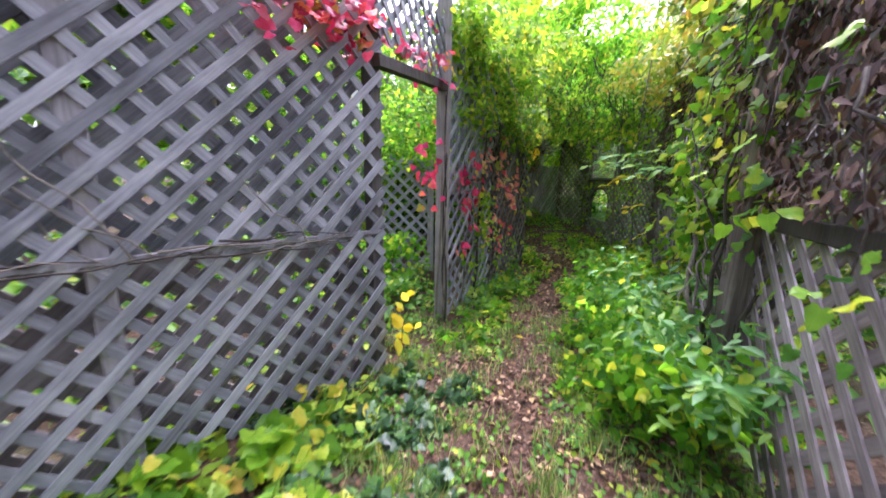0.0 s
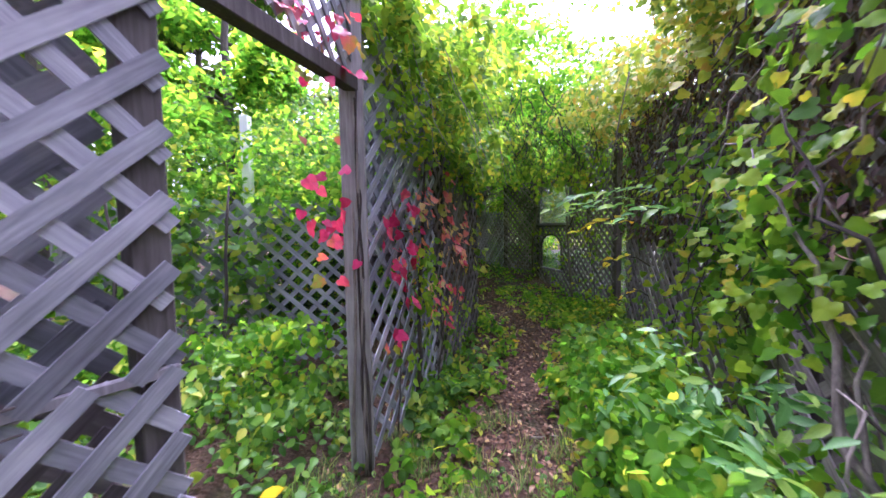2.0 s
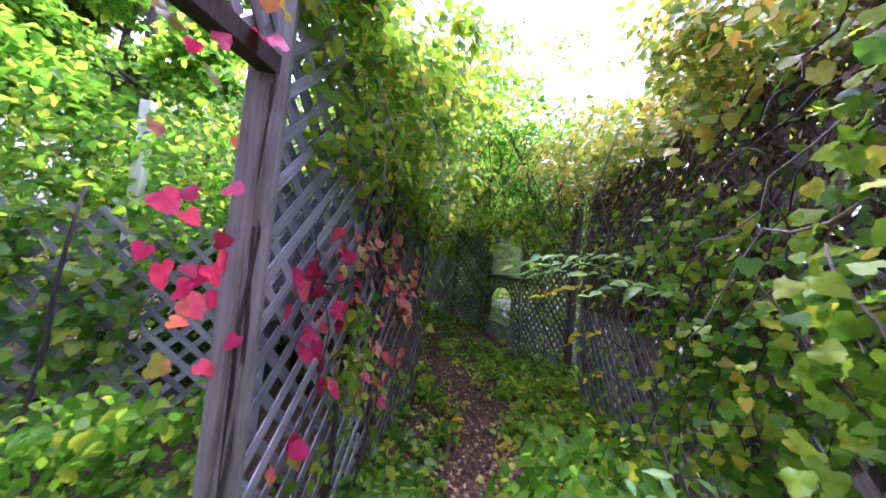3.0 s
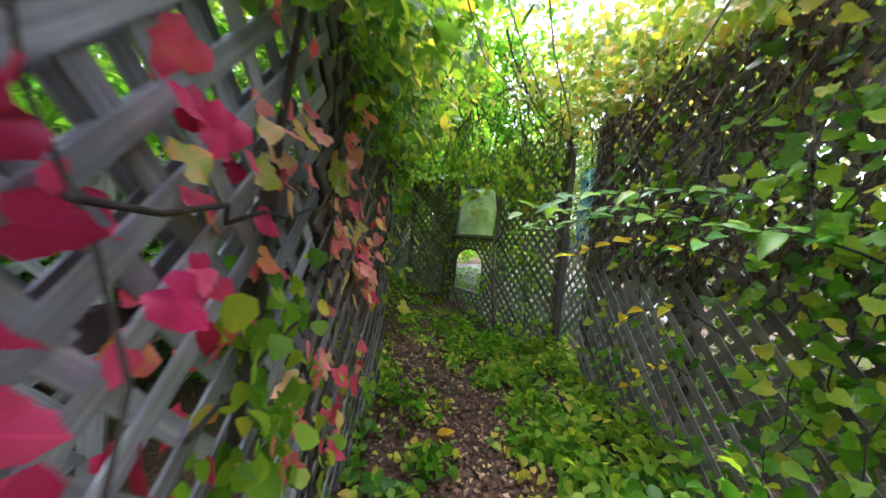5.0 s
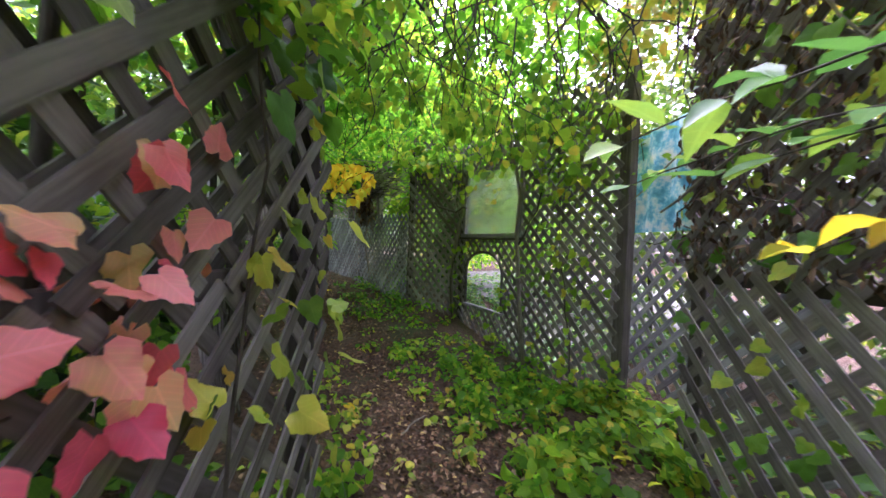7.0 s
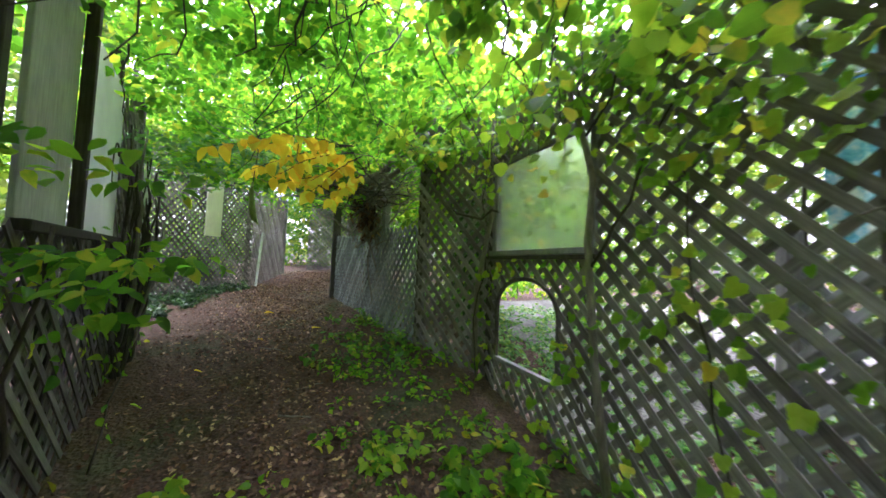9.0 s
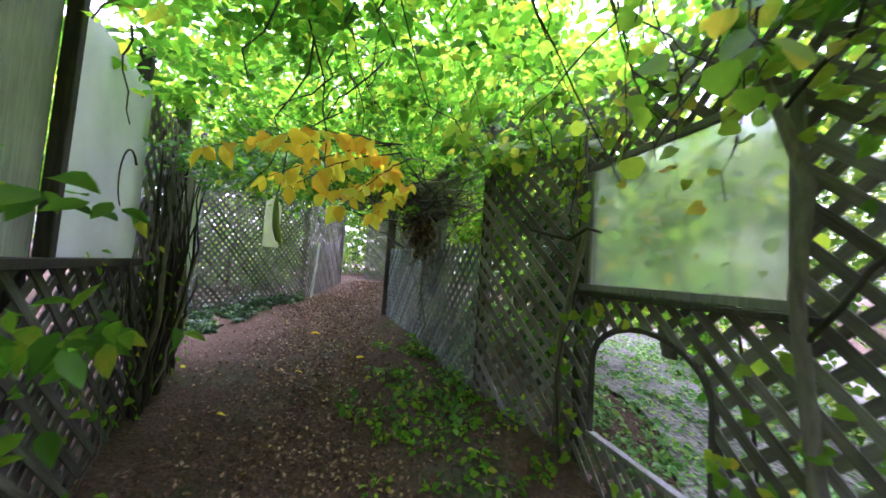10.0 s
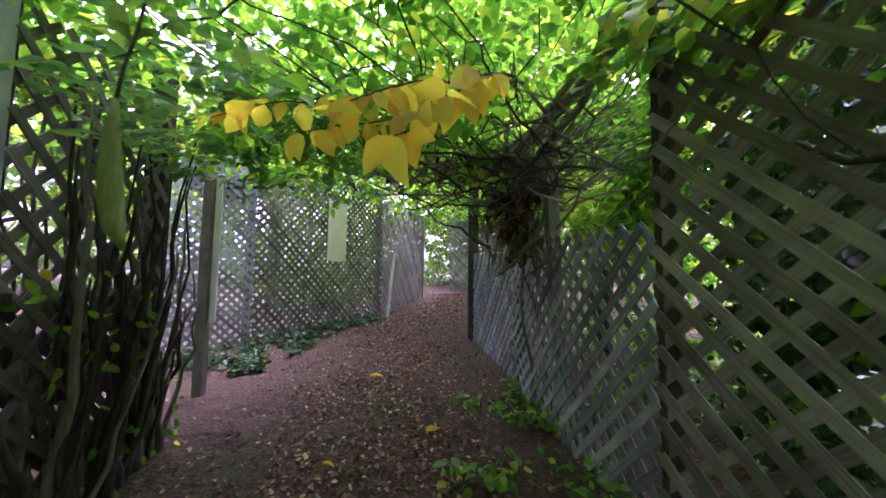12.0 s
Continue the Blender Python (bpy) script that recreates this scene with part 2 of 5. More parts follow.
# ---- building helpers ----
def gz(x, y):
    """Height of the ground: level at first, rising gently past the bend."""
    s = np.clip((y - 11.6) / 3.2, 0, 1)
    return 0.36 * s * s * (3 - 2 * s) + 0.055 * np.clip(y - 14.8, 0, 14) + 0.03 * np.sin(1.7 * x + 0.4) * np.sin(1.3 * y)


def thing(name, x, y, z, label, category, group="", kind=""):
    ob = new(name)
    ob.location = (x, y, z)
    ob.empty_display_size = 0.1
    return tagged(ob, label, category, group, kind)


def base_of(ob):
    p = Vector((0, 0, 0))
    while ob is not None:
        p += ob.location
        ob = ob.parent
    return p


def world_of(ob):
    m = ob.matrix_basis.copy()
    while ob.parent is not None:
        ob = ob.parent
        m = ob.matrix_basis @ m
    return m


def part(name, bm, mat, parent, label="", m=None, kind="", smooth=False):
    """One mesh object under a thing or a part; its verts are in world metres, or in the frame of the world pose m."""
    me = bpy.data.meshes.new(name)
    bm.normal_update()
    bm.to_mesh(me)
    bm.free()
    me.materials.append(mat)
    if smooth:
        me.shade_smooth()
    ob = new(name, me)
    if parent is not None:
        ob.parent = parent
        ob.matrix_basis = world_of(parent).inverted() @ (m or Matrix())
    elif m:
        ob.matrix_basis = m
    return tagged(ob, label, "", "", kind)


def box(sx, sy, sz, bevel=0.004, wobble=0.0):
    """A box centred on its base, with worn edges."""
    bm = bmesh.new()
    bmesh.ops.create_cube(bm, size=1)
    for v in bm.verts:
        v.co = Vector((v.co.x * sx, v.co.y * sy, (v.co.z + 0.5) * sz))
        v.co += Vector(rng.normal(0, wobble, 3)) if wobble else Vector()
    if bevel:
        bmesh.ops.bevel(bm, geom=bm.edges[:], offset=bevel, segments=1, affect="EDGES")
    return bm


def tube(points, radii, sides=7):
    """A tapered tube through the points."""
    bm = bmesh.new()
    rings = []
    pts = [Vector(p) for p in points]
    for i, p in enumerate(pts):
        d = (pts[min(i + 1, len(pts) - 1)] - pts[max(i - 1, 0)]).normalized()
        u = d.orthogonal().normalized() if i == 0 else (u - d * u.dot(d)).normalized()
        w = d.cross(u)
        rings.append([bm.verts.new(p + float(radii[i]) * (math.cos(a) * u + math.sin(a) * w)) for a in (2 * math.pi * k / sides for k in range(sides))])
    for a, b in zip(rings, rings[1:]):
        for k in range(sides):
            bm.faces.new((a[k], a[(k + 1) % sides], b[(k + 1) % sides], b[k]))
    bm.faces.new(rings[0][::-1])
    bm.faces.new(rings[-1])
    return bm


def join(bms):
    out = bmesh.new()
    me = bpy.data.meshes.new("joined")
    for bm in bms:
        bm.to_mesh(me)
        out.from_mesh(me)
        bm.free()
    bpy.data.meshes.remove(me)
    return out


def wander(a, b, n, sag=0.0, loose=0.05):
    """Points of a wandering stem from a to b."""
    a, b = np.array(a, float), np.array(b, float)
    s = np.linspace(0, 1, n)[:, None]
    p = a + (b - a) * s
    p[:, 2] -= (sag * 4 * s * (1 - s))[:, 0]
    k = np.cumsum(rng.normal(0, 1, (n, 3)), 0)
    k -= k[0] + (k[-1] - k[0]) * s
    return p + loose * k


# leaf outlines: u across, v from stalk to tip, w out of the blade
OVATE = ([(0, 0, 0), (0, 0.5, -0.04), (0, 1, -0.2), (-0.26, 0.2, 0.07), (-0.33, 0.48, 0.06), (-0.17, 0.8, -0.06), (0.26, 0.2, 0.07), (0.33, 0.48, 0.06), (0.17, 0.8, -0.06)],
         [(0, 1, 4, 3), (1, 2, 5, 4), (0, 6, 7, 1), (1, 7, 8, 2)])
ROUND = ([(0, 0, 0), (0, 0.5, -0.05), (0, 1, -0.22), (-0.4, 0.12, 0.08), (-0.5, 0.5, 0.08), (-0.26, 0.86, -0.08), (0.4, 0.12, 0.08), (0.5, 0.5, 0.08), (0.26, 0.86, -0.08)],
         [(0, 1, 4, 3), (1, 2, 5, 4), (0, 6, 7, 1), (1, 7, 8, 2)])
LANCE = ([(0, 0, 0), (0, 0.5, -0.03), (0, 1, -0.16), (-0.15, 0.25, 0.05), (-0.17, 0.55, 0.04), (0.15, 0.25, 0.05), (0.17, 0.55, 0.04)],
         [(0, 1, 4, 3), (1, 2, 4), (0, 5, 6, 1), (1, 6, 2)])
LEAFLET = ([(0, 0, 0), (0, 0.5, -0.04), (0, 1, -0.2), (-0.19, 0.22, 0.06), (-0.23, 0.5, 0.05), (-0.12, 0.8, -0.06), (0.19, 0.22, 0.06), (0.23, 0.5, 0.05), (0.12, 0.8, -0.06)], OVATE[1])


BLADE = ([(-0.028, 0, 0), (0.028, 0, 0), (0.02, 0.5, -0.05), (-0.02, 0.5, -0.05), (0, 1, -0.25)], [(0, 1, 2, 3), (3, 2, 4)])
FOLDED = ([(0, 0, 0), (0, 1, -0.18), (-0.33, 0.45, 0.07), (0.33, 0.45, 0.07)], [(0, 1, 2), (0, 3, 1)])


def lobed_outline():
    """A broad three-lobed vine leaf with a heart-shaped base."""
    pts = [(0, 0.4, -0.02)]
    for k in range(19):
        a = radians(-162 + 18 * k)
        r = 0.5 * (1 + 0.17 * math.cos(3 * a * 0.93)) * (1.0 + (0.06 if k % 2 else -0.04)) * (1.15 if k == 9 else 1.0)
        pts.append((r * math.sin(a), 0.4 + r * math.cos(a), 0.09 * math.cos(3 * a) - 0.12 * r * r * 2))
    pts.append((0, 0.07, 0.05))
    return pts, [(0, k + 1, k) for k in range(1, 20)] + [(0, 1, 20)]


LOBED = lobed_outline()
SHAPES = {"leaflet": LEAFLET, "ovate": OVATE, "round": ROUND, "lance": LANCE, "lobed": LOBED, "folded": FOLDED, "blade": BLADE}


def unit(a):
    return a / np.maximum(np.linalg.norm(a, axis=-1, keepdims=True), 1e-9)


def leaves(name, P, size, shape, mat, parent, face=(0, 0, 1), tip=(0, 0, -0.5), spread=0.8, label="", kind="stuff"):
    """Many leaves in one mesh. face: the way the blades look on the whole, tip: the way they hang; either one for all or one for each leaf."""
    P = np.asarray(P, float).reshape(-1, 3)
    n = len(P)
    T, faces = SHAPES[shape]
    T = np.array(T, float)
    size = np.broadcast_to(np.asarray(size, float), (n,)) * rng.uniform(0.6, 1.25, n)
    N = unit(unit(np.broadcast_to(np.array(face, float), (n, 3))) + spread * rng.normal(0, 0.6, (n, 3)))
    D = np.broadcast_to(np.array(tip, float), (n, 3)) + rng.normal(0, 0.55, (n, 3))
    D = unit(D - N * (D * N).sum(1, keepdims=True))
    B = np.cross(D, N)
    curl = rng.uniform(0.2, 1.6, n)[:, None, None]
    V = P[:, None] + size[:, None, None] * (T[None, :, 0:1] * B[:, None] + T[None, :, 1:2] * D[:, None] + curl * T[None, :, 2:3] * N[:, None])
    base = np.array(base_of(parent)) if parent is not None else np.zeros(3)
    V = (V - base).reshape(-1, 3)
    k = len(T)
    sizes = np.array([len(f) for f in faces])
    flat = np.concatenate([np.array(f) for f in faces])
    loops = (flat[None] + k * np.arange(n)[:, None]).ravel()
    totals = np.tile(sizes, n)
    starts = np.concatenate([[0], np.cumsum(totals)[:-1]])
    me = bpy.data.meshes.new(name)
    me.vertices.add(n * k)
    me.vertices.foreach_set("co", V.astype(np.float32).ravel())
    me.loops.add(len(loops))
    me.loops.foreach_set("vertex_index", loops.astype(np.int32))
    me.polygons.add(len(totals))
    me.polygons.foreach_set("loop_start", starts.astype(np.int32))
    me.update(calc_edges=True)
    me.attributes.new("blade", "FLOAT_VECTOR", "POINT").data.foreach_set("vector", np.tile(T, (n, 1)).astype(np.float32).ravel())
    me.materials.append(mat)
    ob = new(name, me)
    if parent is not None:
        ob.parent = parent
    return tagged(ob, label, "", "", kind)


def blob(c, r, n, shell=0.5):
    """n places in an ellipsoid, denser towards its skin."""
    d = unit(rng.normal(0, 1, (n, 3)))
    return np.array(c) + d * np.array(r) * (rng.uniform(0, 1, (n, 1)) ** (1 - shell + 0.05))


def clumps(a, b, r, count, per, jitter=0.3):
    """Places in uneven clumps strewn between the corners a and b."""
    c = rng.uniform(np.array(a), np.array(b), (count, 3))
    return np.concatenate([blob(p, np.array(r) * rng.uniform(0.5, 1.4), int(per * rng.uniform(0.6, 1.4))) for p in c])


def on_wall(a, b, n, z0, z1, out, deep=0.06, ragged=0.0):
    """Places on the face of an upright wall from a to b, out metres in front of it; and the wall's outward way."""
    a, b = np.array(a, float), np.array(b, float)
    d = unit(b - a)
    o = np.array([d[1], -d[0]]) * (1 if out > 0 else -1)
    s = rng.uniform(0, 1, n)
    z = z0 + (z1 - z0) * rng.uniform(0, 1, n)
    p = a + (b - a) * s[:, None] + o * (abs(out) + np.abs(rng.normal(0, deep, n)))[:, None]
    return np.column_stack([p, z]), (o[0], o[1], 0.45)


def upright(name, x, y, z0, z1, sx, sy, mat, parent, turn=0.0, lean=(0, 0), label="", bevel=0.005):
    return part(name, box(sx, sy, z1 - z0, bevel, 0.0015), mat, parent, label, pose(x, y, z0, lean[0], lean[1], turn))


def bar(name, a, b, w, h, mat, parent, label="", bevel=0.004):
    """A timber between two points, w thick across and h high."""
    a, b = Vector(a), Vector(b)
    d = b - a
    bm = box(d.length, w, h, bevel, 0.001)
    m = Matrix.Translation((a + b) / 2) @ d.to_track_quat("X", "Z").to_matrix().to_4x4() @ pose(0, 0, -h / 2)
    return part(name, bm, mat, parent, label, m)


def lattice(parent, a, b, z0, z1, mat, V=0.178, w=0.046, cut=None, front=1, top=None, double=False, flip=1):
    """Two crossing layers of slats, each slat a part, trimmed to the panel and to a cut-out."""
    a, b = np.array(a, float), np.array(b, float)
    L = np.linalg.norm(b - a)
    d = (b - a) / L
    ang = math.atan2(d[1], d[0])
    layers = [(0, 1), (1, -1)] + ([(2, 1), (3, -1)] if double else [])
    for layer, sgn in layers:
        sgn *= flip
        c = z0 - (L if sgn > 0 else 0) + rng.uniform(0.2, 0.8) * V
        while c < z1 + (0 if sgn > 0 else L):
            t = np.arange(0, L + 0.001, 0.012)
            z = c + sgn * t
            ok = (z >= z0) & (z <= (z1 if top is None else top(t)))
            if cut is not None:
                ok &= ~cut(t, z)
            idx = np.flatnonzero(ok)
            for run in np.split(idx, np.flatnonzero(np.diff(idx) > 1) + 1):
                if len(run) < 5:
                    continue
                t0, t1 = t[run[0]], t[run[-1]]
                ln = (t1 - t0) * math.sqrt(2)
                tm, zm = (t0 + t1) / 2, c + sgn * (t0 + t1) / 2
                p = a + d * tm
                off = (-0.0055, 0.0055, -0.1, -0.089)[layer] * front
                bm = box(ln, 0.009, w * rng.uniform(0.93, 1.05), 0.0)
                m = pose(p[0] + d[1] * off, p[1] - d[0] * off, zm, 0, 0, math.degrees(ang)) @ pose(0, 0, 0, rng.normal(0, 0.7), -45 * sgn + rng.normal(0, 0.45), 0) @ pose(0, 0, -w / 2)
                part("slat", bm, mat, parent, "", m)
            c += V * rng.uniform(0.985, 1.015)


# ---- the plan ----
F0, F1 = (-1.15, 4.0), (0.38, 6.27)      # grey fence before the side gate
G2 = (0.575, 7.34)                       # far gate post
D = (1.43, 10.12)                        # dark post at the end of the inner fence
N0, N1 = (2.08, 4.1), (2.66, 7.0)        # near panel of the overgrown fence facing it
A0, A1 = (2.84, 6.45), (3.5, 10.22)      # its far panels, set back behind the near one
J, K, E = (3.66, 10.95), (3.05, 13.4), (2.4, 14.28)   # fence with the peephole
R3 = (0.86, 18.1)                         # low fence runs on to here
W0, W1 = (0.55, 11.75), (-0.68, 14.3)     # fence with the milky panes
P = (-1.22, 15.1)
QA, Q0, Q1, Q2 = (-3.1, 15.9), (-2.2, 16.7), (-1.4, 19.4), (-1.6, 22.8)


def grid_line(lo, hi, step, far):
    near = np.arange(lo, hi + step / 2, step)
    g = far * np.array([0.02, 0.04, 0.08, 0.16, 0.32, 0.64, 1.0])
    return np.concatenate([lo - g[::-1], near, hi + g])


def build_ground():
    X, Y = np.meshgrid(grid_line(-6, 8, 0.14, 900), grid_line(1, 31, 0.14, 900))
    Z = gz(X, np.clip(Y, -50, 60))
    Z = Z + 0.02 * np.sin(7.1 * X + 3 * np.sin(2.3 * Y)) * np.sin(5.7 * Y + 2 * np.sin(3.1 * X)) + rng.normal(0, 0.006, X.shape)
    ny, nx = X.shape
    i = np.arange(nx * ny).reshape(ny, nx)
    quads = np.stack([i[:-1, :-1], i[:-1, 1:], i[1:, 1:], i[1:, :-1]], -1).reshape(-1, 4)
    me = bpy.data.meshes.new("ground")
    me.from_pydata(np.stack([X, Y, Z], -1).reshape(-1, 3).tolist(), [], quads.tolist())
    me.materials.append(GROUND)
    me.shade_smooth()
    tagged(new("ground", me), "bare brown earth path strewn with dry leaves", "ground", "", "structure")


def gravel_mat():
    m, nt, bsdf = material("mossy_gravel")
    geo = nt.nodes.new("ShaderNodeNewGeometry")
    cell = node(nt, "ShaderNodeTexVoronoi", Scale=26.0)
    wide = node(nt, "ShaderNodeTexNoise", Scale=2.0, Detail=5.0)
    for n in (cell, wide):
        nt.links.new(geo.outputs["Position"], n.inputs[0])
    tone = math_node(nt, "MULTIPLY_ADD", wide.outputs[0], 0.6, math_node(nt, "MULTIPLY", cell.outputs[0], 0.6))
    r = ramp(nt, tone, [(0.25, (0.04, 0.042, 0.032)), (0.5, (0.09, 0.092, 0.075)), (0.75, (0.18, 0.18, 0.155))])
    nt.links.new(r.outputs[0], bsdf.inputs["Base Color"])
    bsdf.inputs["Roughness"].default_value = 0.95
    bump(nt, bsdf, cell.outputs[0], 0.8, 0.02)
    return m


def build_gravel():
    X, Y = np.meshgrid(np.linspace(3.7, 9.0, 40), np.linspace(12.4, 18.0, 50))
    X = X + 0.25 * np.sin(1.9 * Y) * (X < 4.2)
    Z = gz(X, Y) + 0.035
    ny, nx = X.shape
    i = np.arange(nx * ny).reshape(ny, nx)
    quads = np.stack([i[:-1, :-1], i[:-1, 1:], i[1:, 1:], i[1:, :-1]], -1).reshape(-1, 4)
    me = bpy.data.meshes.new("ground_gravel")
    me.from_pydata(np.stack([X, Y, Z], -1).reshape(-1, 3).tolist(), [], quads.tolist())
    me.materials.append(gravel_mat())
    me.shade_smooth()
    tagged(new("ground_gravel", me), "mossy grey gravel yard seen through a peephole", "ground", "", "structure")


def fence(name, label, a, group="lattice fences"):
    return thing(name, a[0], a[1], float(gz(*a)), label, "fence", group)


def lerp(a, b, s):
    return (a[0] + (b[0] - a[0]) * s, a[1] + (b[1] - a[1]) * s)


def build_front():
    f = fence("lattice_fence", "weathered grey wooden lattice fence, two panels high", F1)
    lattice(f, F0, F1, 0.03, 1.06, WOOD_GREY, front=-1)
    lattice(f, F0, F1, 1.04, 2.62, WOOD_GREY, front=-1)
    back = ((F0[0] - 0.1, F0[1] + 0.07), (F1[0] - 0.1, F1[1] + 0.07))
    lattice(f, back[0], lerp(*back, 0.96), 0.03, 1.06, WOOD_MID, V=0.15, w=0.062, front=-1)
    lattice(f, back[0], lerp(*back, 0.96), 1.04, 2.62, WOOD_GREY, V=0.15, w=0.062, front=-1)
    ang = math.degrees(math.atan2(F1[1] - F0[1], F1[0] - F0[0]))
    for s in (0.0, 0.5, 0.985):
        p = lerp(F0, F1, s)
        upright("post", p[0] - 0.045, p[1] + 0.03, -0.1, 2.65, 0.085, 0.085, POST_DARK if s > 0.9 else POST_GREY, f, ang)
    bar("rail", (*F0, 1.05), (*F1, 1.05), 0.018, 0.03, POST_GREY, f)
    g = thing("gate_arch", *G2, 0.0, "grey timber gateway with a lattice header over the side opening", "gateway")
    bar("beam", (F1[0] - 0.02, F1[1] - 0.05, 2.09), (G2[0], G2[1], 2.2), 0.07, 0.075, POST_DARK, g, "dark weathered beam")
    upright("post", G2[0] - 0.02, G2[1], -0.1, 3.1, 0.13, 0.1, PLANK, g, 12)
    lattice(g, F1, G2, 2.22, 2.72, WOOD_GREY, V=0.15, w=0.04)
    h = fence("lattice_fence", "grey wooden lattice fence hung with red creeper", G2)
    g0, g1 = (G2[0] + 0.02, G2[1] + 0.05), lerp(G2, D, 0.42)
    # the far half gets less light, put into its darker wood
    for a, c, mat in ((g0, g1, WOOD_GREY), (g1, D, WOOD_BROWN_SHADE)):
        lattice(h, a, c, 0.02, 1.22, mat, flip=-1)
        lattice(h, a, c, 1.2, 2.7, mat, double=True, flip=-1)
    for s in (0.5, 0.97):
        p = lerp(G2, D, s)
        upright("post", p[0] - 0.06, p[1], -0.1, 2.75 if s < 0.9 else 3.3, 0.1, 0.1, POST_DARK, h, 17)
    bar("rail", (G2[0] - 0.03, G2[1] + 0.05, 1.21), (D[0] - 0.03, D[1], 1.21), 0.02, 0.07, POST_DARK, h)
    k = fence("lattice_fence", "half-buried grey lattice fence behind the side gate", (-0.9, 8.9))
    lattice(k, (-2.4, 8.3), (0.0, 9.1), 0.03, 1.72, WOOD_GREY)
    upright("post", -2.4, 8.35, -0.1, 1.8, 0.09, 0.09, POST_GREY, k, 18)
    upright("post", 0.0, 9.15, -0.1, 1.75, 0.09, 0.09, POST_GREY, k, 18)
    w = thing("white_post", -1.2, 9.25, 0.0, "white-painted wooden post among green bushes", "post")
    upright("shaft", -1.2, 9.25, -0.1, 2.7, 0.09, 0.09, WHITE_WOOD, w)


def build_right():
    f = fence("lattice_fence", "dark weathered lattice fence overgrown with vines", A1)
    lattice(f, N0, N1, 0.03, 1.2, WOOD_MID, V=0.17, w=0.052, front=-1, flip=-1)
    lattice(f, N0, N1, 1.24, 2.75, WOOD_MID, V=0.17, w=0.06, front=-1)
    lattice(f, A0, A1, 0.03, 1.25, WOOD_MID, V=0.165, w=0.054, front=-1, flip=-1)
    lattice(f, A0, A1, 1.23, 2.75, WOOD_MID, V=0.15, w=0.054, front=-1)
    bar("rail", (A0[0] + 0.03, A0[1], 1.2), (A1[0] + 0.03, A1[1], 1.2), 0.03, 0.07, POST_DARK, f)
    for p, top, w in ((N0, 2.8, 0.09), (lerp(N0, N1, 0.985), 2.85, 0.09), (lerp(A0, A1, 0.33), 2.8, 0.08), (lerp(A0, A1, 0.66), 2.8, 0.08), (lerp(A0, A1, 0.985), 2.85, 0.08)):
        upright("post", p[0] + 0.07, p[1], -0.1, top, w, w, POST_DARK, f, 10)
    upright("post", 2.43, 6.2, -0.1, 3.1, 0.1, 0.1, POST_BROWN, f, 12, label="thick brown weathered post")
    bar("rail", (N0[0] - 0.02, N0[1], 1.22), (N1[0] - 0.02, N1[1], 1.22), 0.03, 0.08, POST_DARK, f)

    def hole(t, z):
        c = 1.93
        return (np.abs(t - c) < 0.4) & (z > 0.5) & (z < 0.98 + np.sqrt(np.clip(0.4 ** 2 - (t - c) ** 2, 0, 1)) * 0.65) | (np.abs(t - 1.82) < 0.6) & (z > 1.47) & (z < 2.3)

    g = fence("lattice_fence", "brown lattice fence with an arched peephole and a clouded window", J)
    lattice(g, J, K, 0.03, 2.85, WOOD_MID, V=0.14, w=0.046, cut=hole, front=-1, flip=-1)
    ang = math.degrees(math.atan2(K[1] - J[1], K[0] - J[0]))
    for p, top, mat in ((J, 2.9, POST_BROWN), (K, 2.7, POST_DARK)):
        upright("post", p[0] + 0.05, p[1], -0.1, top, 0.1, 0.1, mat, g, ang)
    m = pose(*J, 0, 0, 0, ang)
    bm = join([box(0.86, 0.05, 0.035, 0.004)])
    arch = [(1.93 + 0.41 * math.cos(t), 0, 0.97 + 0.27 * math.sin(t)) for t in np.linspace(0, math.pi, 13)]
    arch = [(2.34, 0, 0.5)] + arch + [(1.52, 0, 0.5)]
    trim = part("peephole_trim", tube(arch, [0.02] * len(arch), 5), POST_DARK, g, "", m)
    part("peephole_sill", bm, POST_GREY, trim, "grey weathered sill", m @ pose(1.93, 0.0, 0.475))
    wdw = part("window_frame", join([
        bm_at(box(1.24, 0.06, 0.045), 1.82, 0.02, 1.435), bm_at(box(1.24, 0.04, 0.04), 1.82, 0, 2.28),
        bm_at(box(0.045, 0.04, 0.8), 1.22, 0, 1.48), bm_at(box(0.045, 0.04, 0.8), 2.42, 0, 1.48)]), POST_GREY, g, "grey timber window frame", m)
    part("pane", box(1.16, 0.006, 0.8, 0), PANE_GREEN, wdw, "clouded plastic pane", m @ pose(1.82, 0, 1.48))
    part("window_shelf", box(1.36, 0.09, 0.03), POST_DARK, wdw, "dark shelf below the window", m @ pose(1.82, 0.03, 1.4))

    e = fence("lattice_fence", "tall dark lattice fence panel beside a vine-wrapped post", E)
    lattice(e, K, E, 0.2, 2.95, WOOD_MID, V=0.155, w=0.05, front=-1, flip=-1)
    upright("post", E[0] + 0.06, E[1], 0.1, 3.0, 0.09, 0.09, POST_DARK, e, 58)
    lo = fence("lattice_fence", "low grey-brown lattice fence along the rising path", lerp(E, R3, 0.5))
    mid = lerp(E, R3, 0.5)
    for a, b in ((E, mid), (mid, R3)):
        ga, gb = float(gz(*a)), float(gz(*b))
        L = math.dist(a, b)
        lattice(lo, a, b, min(ga, gb), 1.95, WOOD_GREY, V=0.15, w=0.048, front=-1, top=lambda t, ga=ga, gb=gb, L=L: 1.8 + (gb - ga) * t / L)
    upright("post", mid[0] + 0.08, mid[1] + 0.03, 0.3, 2.1, 0.08, 0.08, POST_DARK, lo, 70)
    n = thing("door_post", R3[0], R3[1], float(gz(*R3)), "dark timber gate post at the path's edge", "post")
